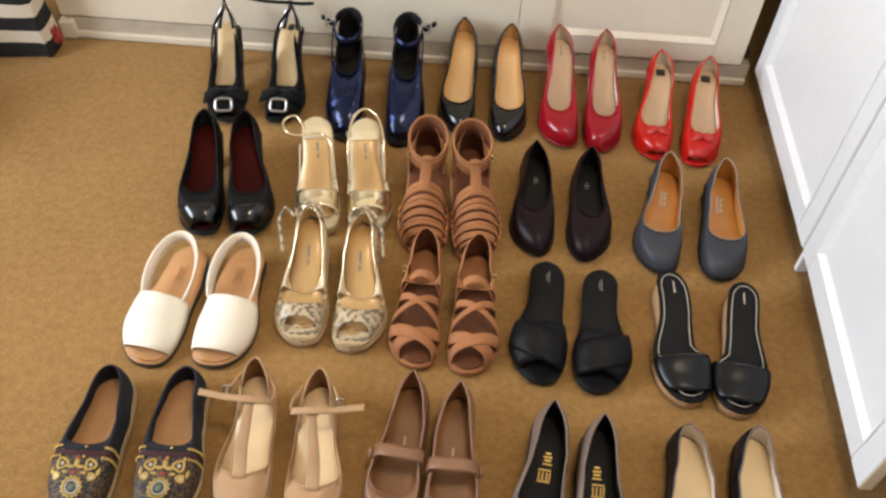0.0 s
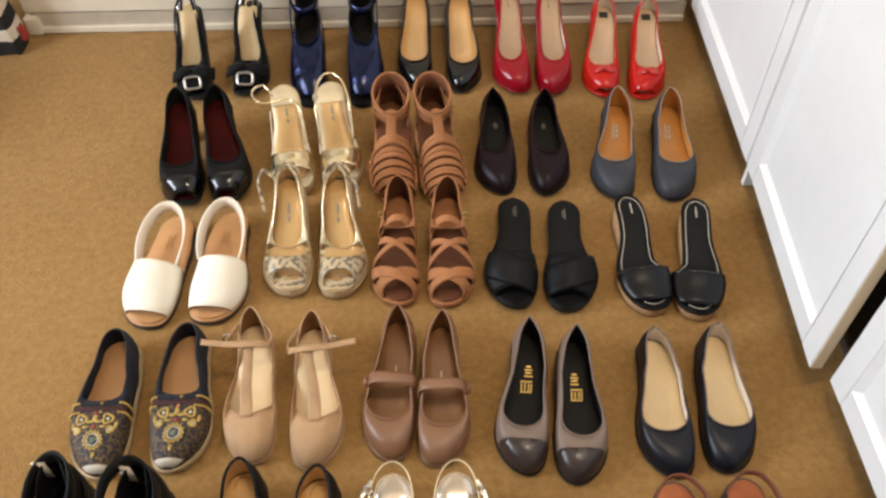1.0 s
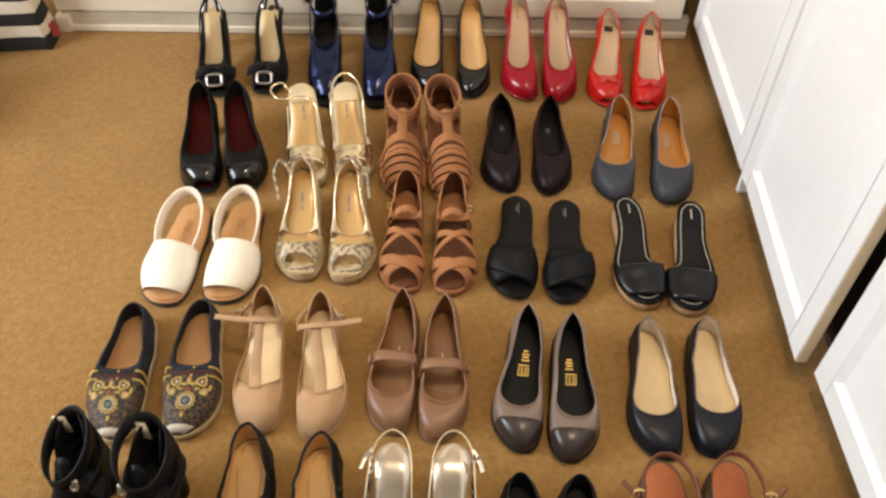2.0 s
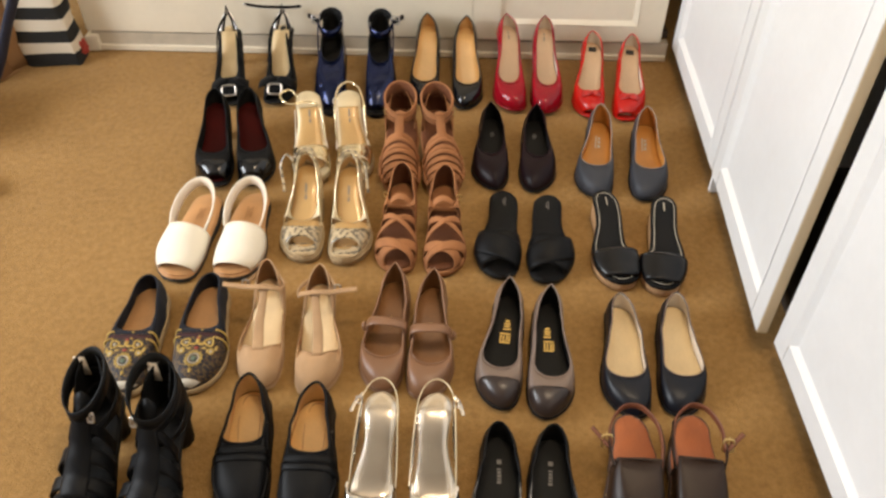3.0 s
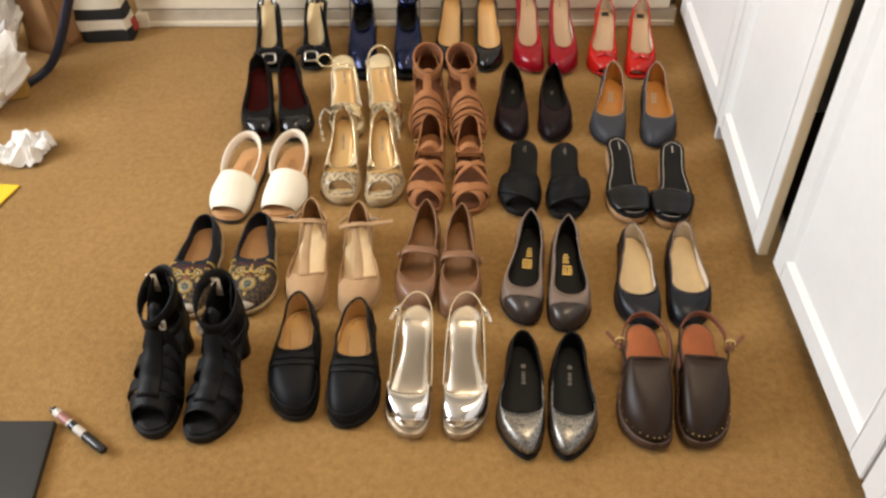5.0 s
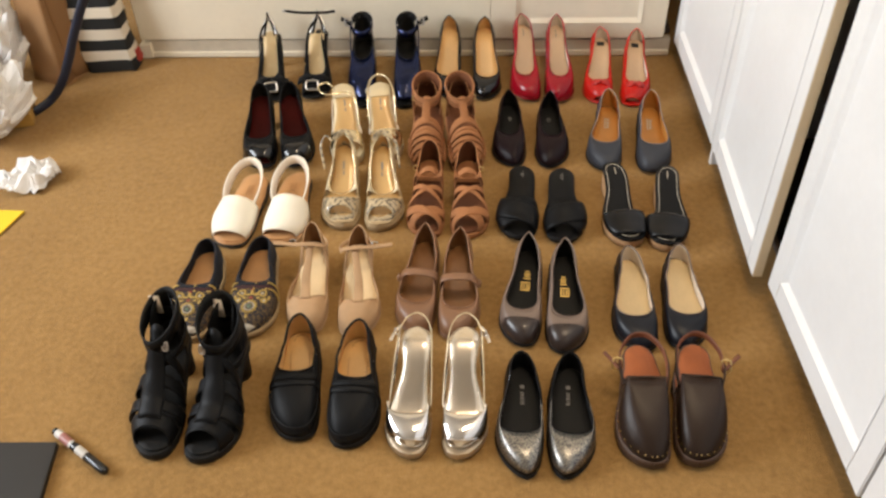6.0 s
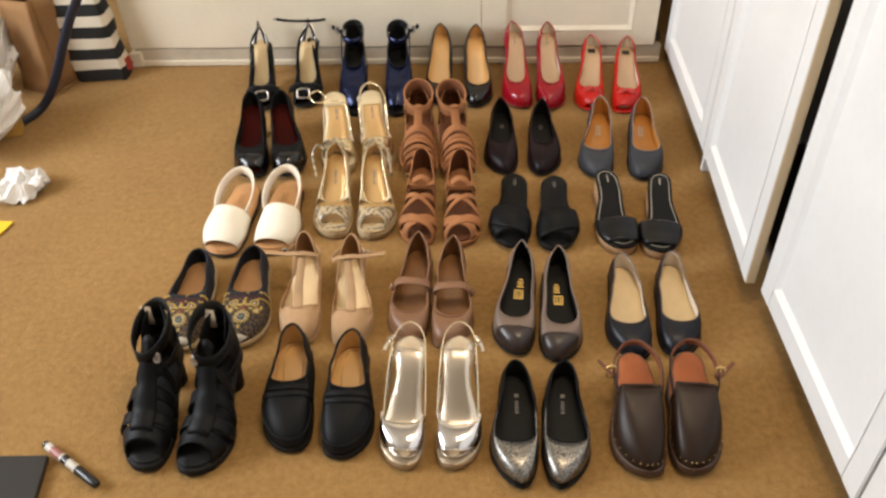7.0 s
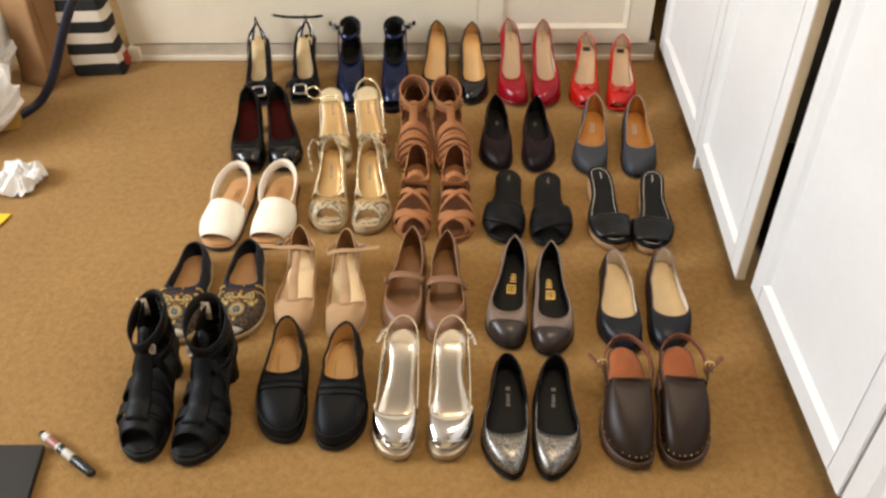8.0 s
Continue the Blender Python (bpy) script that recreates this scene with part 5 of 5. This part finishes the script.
def silver_peep(sh):
    sh.outsole(PEWTER, 0.016, "pewter platform")
    sh.heel(SILVER, 0.78, (0.014, 0.014), 0.93, "silver heel")
    sh.insole(SILVER_IN, "mirror-like silver insole", 0.90)
    o = dict(throat=0.27, throat_h=0.036, side_h=0.012, heel_h=0.012, toe_h=0.036, inset=0.97, round=0.08, square=2.4)
    sh.upper("vamp", SILVER, PALE_LINING, "silver mirror leather vamp", peep=(0.24, 0.40), cut=(0.37, True), **o)
    lip = [sh.upper_point(0.24 * abs(a), 1 if a >= 0 else -1, 0.40 * max(0.0, 1 - a * a) ** 0.5, o) for a in [-0.98 + 1.96 * i / 24 for i in range(25)]]
    part("peep_edge", tube(lip, 0.0016, n=6), SILVER, sh.root)
    sh.slab("ball_pad", SILVER_IN, lambda s: sh.bed(s) + 0.0064, lambda s: sh.bed(s) + 0.0036, 0.27, 0.40, 0.86, label="padded silver ball cushion")
    z = sh.bed(0.95)
    line = [(0.037, 0.36, sh.bed(0.36) + 0.030), (0.036, 0.50, sh.bed(0.5) + 0.034), (0.033, 0.68, sh.bed(0.68) + 0.030), (0.029, 0.86, z + 0.024), (0.018, 0.975, z + 0.030), (0.0, 1.015, z + 0.034), (-0.018, 0.975, z + 0.030), (-0.029, 0.86, z + 0.024), (-0.033, 0.68, sh.bed(0.68) + 0.030), (-0.036, 0.50, sh.bed(0.5) + 0.034), (-0.037, 0.36, sh.bed(0.36) + 0.030)]
    sh.strap("slingback_strap", PALE_GOLD, line, 0.0020, 0.0020, 60)
    for sd in (1, -1):
        top = curve_points([(sd * x, s * sh.L, zz) for x, s, zz in line[:4]], 14)
        low = [(sh.mid(p.y / sh.L) + sd * sh.hw(p.y / sh.L), p.y, sh.bed(p.y / sh.L)) for p in top]
        part("clear_side", loft([low, top], False, False), CLEAR, sh.root, "clear vinyl side", 0.0005, 0.0).visible_shadow = False
    sh.buckle(METAL, -0.033, 0.84, z + 0.026, 0.009, 0.012, 60, 0.0013)
    sh.strap("strap_end", SILVER_IN, [(-0.028, 0.90, z + 0.026), (-0.038, 0.84, z + 0.022), (-0.044, 0.76, z + 0.020)], 0.007)


pair(silver_peep, "peep_toe_sandal", "mirror silver peep-toe slingback heel with clear sides", "silver slingback pair", -0.694, -1.430, 3.0, -0.597, -1.430, 1.5, 0.231, rise=0.078, plat=0.018, width=0.080, waist=0.046, heel_w=0.054)


def glitter_flat(sh):
    o = dict(throat=0.31, throat_h=0.030, side_h=0.034, heel_h=0.046, toe_h=0.034, inset=0.90, round=0.10, square=3.2, point=0.52)
    sh.outsole(BLACK_SOLE, 0.006)
    sh.heel(BLACK_SOLE, 0.72, (0.050, 0.052), 0.86)
    sh.insole(BLACK_LINING, "black insole with grey print", 0.95)
    sh.upper("upper", BLACK, BLACK_LINING, "", cut=(0.30, False), **o)
    sh.upper("toe", BLACK, BLACK_LINING, "black toe edge", cut=(0.31, True), **o)
    sh.topline("top_binding", BLACK, 0.0015, **o)
    bm = bmesh.new()
    rows = []
    for j in range(9):
        v = 0.12 + 0.86 * j / 8
        rows.append([bm.verts.new(sh.upper_point(0.46 * abs(a), 1 if a >= 0 else -1, v, o) + Vector((0, -0.0006, 0.0013))) for a in [-1 + i / 14 for i in range(29)]])
    for a, b in zip(rows, rows[1:]):
        for i in range(28):
            bm.faces.new((a[i], a[i + 1], b[i + 1], b[i]))
    part("glitter_toe", bm, GLITTER, sh.root, "silver glitter toe panel", 0.001)
    sh.print_bars("maker_print", GREY_PRINT, 0.62, [(0.0, 0.007, 0.004), (0.006, 0.006, 0.003), (0.011, 0.007, 0.004), (0.017, 0.006, 0.004), (0.023, 0.007, 0.003), (0.034, 0.008, 0.008)])


pair(glitter_flat, "ballet_flat", "black pointed flat with silver glitter toe", "glitter flat pair", -0.492, -1.467, 1.0, -0.413, -1.468, 4.1, 0.241, rise=0.010, plat=0.007, width=0.084, waist=0.070, heel_w=0.060, toe=(1.8, 1.6), toe_len=0.36)


def clog(sh):
    sh.slab("wooden_sole", CLOG_WOOD, lambda s: sh.bed(s), lambda s: (0.008 * max(0, 1 - s / 0.15)) + (0.022 * math.sin(math.pi * (s - 0.42) / 0.26) if 0.42 < s < 0.68 else 0), grow=0.003, label="dark wooden clog sole")
    sh.insole(CLOG_IN, "rust suede insole", 0.98)
    o = dict(throat=0.555, throat_h=0.056, side_h=0.054, heel_h=0.02, toe_h=0.044, inset=0.90, round=0.05, square=4.0)
    v = sh.upper("vamp", CLOG_LEATHER, BROWN_IN, "dark brown leather vamp", cut=(0.56, True), thick=0.003, **o)
    fold = sh.surface_line(0.553, o, 9, 0.0012)
    part("vamp_edge", tube(fold, 0.0026, 0.0016, n=6), CLOG_LEATHER, v)
    for i in range(15):
        k = 0.02 + 0.42 * (i // 2) / 7
        sd = 1 if i % 2 else -1
        p = sh.upper_point(k, sd, 0.10, o)
        part("stud", oval(sh, p.x * sh.m, p.y / sh.L, p.z + 0.001, 0.0016, 0.0016, 0.0014, 8, 5), BRASS, sh.root)
    z = sh.bed(0.9)
    sh.strap("heel_strap", CLOG_STRAP, [(0.0365, 0.52, sh.bed(0.5) + 0.046), (0.041, 0.68, z + 0.034), (0.037, 0.84, z + 0.036), (0.018, 0.95, z + 0.038), (0.0, 0.975, z + 0.038), (-0.020, 0.945, z + 0.036), (-0.038, 0.82, z + 0.032), (-0.041, 0.66, z + 0.028)], 0.004, 0.0075, 44)
    sh.strap("heel_strap", CLOG_LEATHER, [(0.0385, 0.50, sh.bed(0.5) + 0.040), (0.0430, 0.66, z + 0.034), (0.0405, 0.82, z + 0.036)], 0.004, 0.0066)
    sh.strap("heel_strap", CLOG_LEATHER, [(-0.0365, 0.52, sh.bed(0.5) + 0.046), (-0.041, 0.60, z + 0.030), (-0.043, 0.70, z + 0.028)], 0.004, 0.0066)
    b = sh.buckle(BRASS, -0.046, 0.70, z + 0.030, 0.016, 0.022, 62, 0.0021)
    part("prong", tube([(-sh.m * 0.046, 0.70 * sh.L - 0.008, z + 0.022), (-sh.m * 0.047, 0.70 * sh.L + 0.010, z + 0.040)], 0.0011), BRASS, b)
    sh.strap("strap_end", CLOG_STRAP, [(-0.042, 0.66, z + 0.028), (-0.056, 0.72, z + 0.034), (-0.070, 0.78, z + 0.040)], 0.008, 0.0016)


pair(clog, "clog", "dark brown leather studded clog with heel strap", "brown clog pair", -0.275, -1.443, 1.5, -0.186, -1.439, 5.9, 0.240, rise=0.030, plat=0.022, width=0.087, waist=0.070, heel_w=0.054, toe=(2.1, 2.0))


# ---- clutter at the west side ----
def sheet_heap(name, label, category, x, y, sx, sy, height, mat, seed, folds=3.0, n=36, z0=0.0):
    """Crumpled paper or cloth: a folded, closed lump."""
    bm = bmesh.new()
    bmesh.ops.create_icosphere(bm, subdivisions=4, radius=1)
    for v in bm.verts:
        p = v.co.copy()
        w = noise.noise(p * folds + Vector((seed, 0, 0))) * 0.45 + abs(noise.noise(p * folds * 2.1 + Vector((0, seed, 0)))) * 0.45
        r = 0.72 + w
        v.co = (p.x * sx * r, p.y * sy * r, z0 + max(0.0, (p.z * 0.5 + 0.5) * r) * height)
    ob = part(name, bm, mat, flat=True)
    ob.location = (x, y, 0)
    return tagged(ob, label, category)


def crumpled_sheet(name, label, category, x, y, sx, sy, height, mat, seed, n=26):
    """A sheet of thin paper, creased and thrown down."""
    verts, faces = [], []
    for j in range(n + 1):
        for i in range(n + 1):
            u, v = 2 * i / n - 1, 2 * j / n - 1
            u, v = u * math.sqrt(1 - v * v / 2), v * math.sqrt(1 - u * u / 2)
            p = Vector((u, v, seed))
            r = min(1.0, math.hypot(u, v) * 0.8)
            ridge = 1 - abs(noise.noise(p * 1.7)) * 3.0
            fine = abs(noise.noise(p * 4.3)) * 0.8
            k = 1 + 0.45 * noise.noise(Vector((u * 1.3, v * 1.3, seed + 9)))
            px = sx * k * (u + 0.30 * noise.noise(p * 2.6 + Vector((5, 0, 0))))
            py = sy * k * (v + 0.30 * noise.noise(p * 2.6 + Vector((0, 7, 0))))
            verts.append((px, py, max(0.001, height * (0.5 * max(0.0, ridge) + fine) * (1 - 0.75 * r * r) + 0.002)))
    w = n + 1
    faces = [(j * w + i, j * w + i + 1, (j + 1) * w + i + 1, (j + 1) * w + i) for j in range(n) for i in range(n)]
    ob = part(name, mesh_from(name, verts, faces), mat, None, "", 0.0008, 1.0, flat=True)
    ob.location = (x, y, 0)
    return tagged(ob, label, category)


crumpled_sheet("tissue_paper", "crumpled white tissue paper on the carpet", "paper", -1.690, -0.628, 0.074, 0.062, 0.070, PAPER, 11.0)
sheet_heap("crumpled_tissue", "heap of crumpled white wrapping tissue", "paper", -1.862, -0.41, 0.118, 0.14, 0.25, PAPER, 9.0, 2.0)
sheet_heap("crumpled_tissue", "crumpled white tissue spilling from a bag", "paper", -1.95, -0.15, 0.10, 0.12, 0.30, PAPER, 15.0, 2.2)


def folded_card(name, label, category, corners, thick, mat, z):
    bm = bmesh.new()
    lo = [bm.verts.new((x, y, z)) for x, y in corners]
    hi = [bm.verts.new((x, y, z + thick)) for x, y in corners]
    n = len(corners)
    bm.faces.new(lo[::-1])
    bm.faces.new(hi)
    for i in range(n):
        bm.faces.new((lo[i], lo[(i + 1) % n], hi[(i + 1) % n], hi[i]))
    bmesh.ops.bevel(bm, geom=bm.edges[:], offset=min(0.0015, thick * 0.3), segments=2, affect="EDGES")
    return tagged(part(name, bm, mat, flat=True), label, category)


folded_card("yellow_envelope", "bright yellow paper envelope lying flat", "envelope", [(-1.655, -0.745), (-1.70, -0.90), (-1.90, -0.90), (-1.86, -0.735)], 0.003, YELLOW, 0.0)
folded_card("folder", "black vinyl folder lying on the carpet", "folder", [(-1.322, -1.408), (-1.297, -1.62), (-1.62, -1.66), (-1.63, -1.415)], 0.012, FOLDER, 0.0)


def marker_pen():
    a, b = Vector((-1.338, -1.382, 0.0095)), Vector((-1.214, -1.468, 0.0095))
    root = empty("marker_pen", a.x, a.y)
    off = root.matrix_world.inverted()
    d = (b - a)
    ln = d.length
    d.normalize()
    side = d.cross(Vector((0, 0, 1)))

    def turned(nm, prof, mat, lab=""):
        rings = []
        for t, r in prof:
            c = a + d * ln * t
            rings.append([off @ (c + side * r * math.cos(2 * math.pi * i / 18) + Vector((0, 0, 1)) * r * math.sin(2 * math.pi * i / 18)) for i in range(18)])
        return part(nm, loft(rings), mat, root, lab)
    turned("end_plug", [(0.0, 0.005), (0.01, 0.0065), (0.06, 0.0068), (0.065, 0.006)], PEN_BLACK)
    turned("barrel", [(0.062, 0.0072), (0.07, 0.0078), (0.63, 0.0078), (0.64, 0.007)], PEN_WHITE, "white barrel")
    turned("label_band", [(0.16, 0.0081), (0.165, 0.0082), (0.33, 0.0082), (0.335, 0.0081)], PEN_PINK, "pink printed band")
    turned("print_band", [(0.37, 0.0081), (0.375, 0.0082), (0.46, 0.0082), (0.465, 0.0081)], PEN_BLACK, "black printed band")
    turned("cap", [(0.63, 0.0080), (0.64, 0.0088), (0.96, 0.0082), (0.99, 0.007), (1.0, 0.005)], PEN_BLACK, "black cap")
    tagged(root, "white marker pen with black cap and pink print", "pen")


marker_pen()


def striped_bag():
    root = empty("striped_bag", -1.62, -0.06)
    off = root.matrix_world.inverted()
    z, k = 0.0, 0
    hs = [0.036, 0.031, 0.034, 0.032, 0.035, 0.032, 0.034, 0.032, 0.034, 0.032]
    for h in hs:
        rings = []
        for zz in (z, z + h * 0.5, z + h):
            ring = []
            for i in range(28):
                a = 2 * math.pi * i / 28
                c, s = math.cos(a), math.sin(a)
                u = abs(c) ** 0.22 * (1 if c > 0 else -1)
                w = abs(s) ** 0.30 * (1 if s > 0 else -1)
                wob = 0.006 * noise.noise((c * 2, s * 2, zz * 14))
                ring.append(off @ Vector((-1.665 - 0.10 * zz + u * (0.074 + wob), -0.055 + 0.05 * zz + w * (0.036 + wob), zz)))
            rings.append(ring)
        part("stripe", loft(rings, True, False), FABRIC_B if k % 2 == 0 else FABRIC_W, root, "black canvas stripe" if k % 2 == 0 else "cream canvas stripe")
        z += h
        k += 1
    tag = sheet_heap("ribbon", "", "", -1.592, -0.055, 0.015, 0.014, 0.045, PINK, 3.0, 2.0, z0=0.01)
    tag.parent = root
    tag.matrix_local = off @ pose(-1.592, -0.050, 0)
    tagged(tag, "coral ribbon tag")
    root.matrix_world = pose(-1.612, -0.055, 0, 0, 0, 4)
    tagged(root, "black and cream striped canvas bag against the wardrobe", "bag")


striped_bag()


def paper_bag():
    """An open kraft paper carrier with gusseted sides."""
    root = empty("paper_bag", -1.800, -0.105, 0, -24)

    def sheet(nm, pts):
        bm = bmesh.new()
        n = 8
        (p0, p1, p2, p3) = [Vector(p) for p in pts]
        g = []
        for j in range(n + 1):
            row = []
            for i in range(n + 1):
                u, v = i / n, j / n
                p = p0.lerp(p1, u).lerp(p3.lerp(p2, u), v)
                p = p + Vector((0.004 * noise.noise(p * 14), 0.006 * noise.noise(p * 11), 0))
                p.z = max(p.z, 0)
                row.append(bm.verts.new(p))
            g.append(row)
        for a, b in zip(g, g[1:]):
            for i in range(n):
                bm.faces.new((a[i], a[i + 1], b[i + 1], b[i]))
        part(nm, bm, KRAFT, root, "", 0.0012)
    w, d, h = 0.058, 0.050, 0.27
    sheet("front_panel", [(-w, -d, 0), (w, -d, 0), (w - 0.02, -d + 0.03, h), (-w, -d + 0.02, h)])
    sheet("back_panel", [(-w, d, 0), (w, d, 0), (w, d, h), (-w, d, h)])
    sheet("side_panel", [(w, -d, 0), (w - 0.012, 0, 0), (w - 0.03, 0, h), (w - 0.02, -d + 0.03, h)])
    sheet("side_panel", [(w - 0.012, 0, 0), (w, d, 0), (w, d, h), (w - 0.03, 0, h)])
    sheet("side_panel", [(-w, -d, 0), (-w, d, 0), (-w, d, h), (-w, -d + 0.02, h)])
    sheet("bottom", [(-w, -d, 0.001), (w, -d, 0.001), (w, d, 0.001), (-w, d, 0.001)])
    tagged(root, "open brown kraft paper carrier bag", "bag")


paper_bag()


def shoe_box():
    root = empty("cardboard_box", -1.862, -0.352, 0, 20)
    part("base", box(-0.07, 0.07, -0.05, 0.05, 0, 0.055, 0.002), OCHRE, root, "", flat=True)
    part("lid", box(-0.073, 0.073, -0.053, 0.053, 0.055, 0.085, 0.003), BOX_GREY, root, "grey patterned lid", flat=True)
    tagged(root, "small cardboard box under the tissue", "box")


shoe_box()


def webbing_strap():
    pts = curve_points([(-1.80, -0.325, 0.008), (-1.762, -0.275, 0.022), (-1.721, -0.26, 0.071), (-1.686, -0.25, 0.135), (-1.651, -0.25, 0.203), (-1.606, -0.25, 0.283), (-1.572, -0.245, 0.34), (-1.56, -0.22, 0.43), (-1.60, -0.17, 0.50), (-1.68, -0.13, 0.48), (-1.74, -0.12, 0.40), (-1.76, -0.12, 0.30)], 66)
    ob = part("bag_handle", tube(pts, 0.013, 0.006, n=10, up=(0.6, -0.8, 0)), HOSE)
    tagged(ob, "dark navy curved bag handle strap", "strap")


webbing_strap()
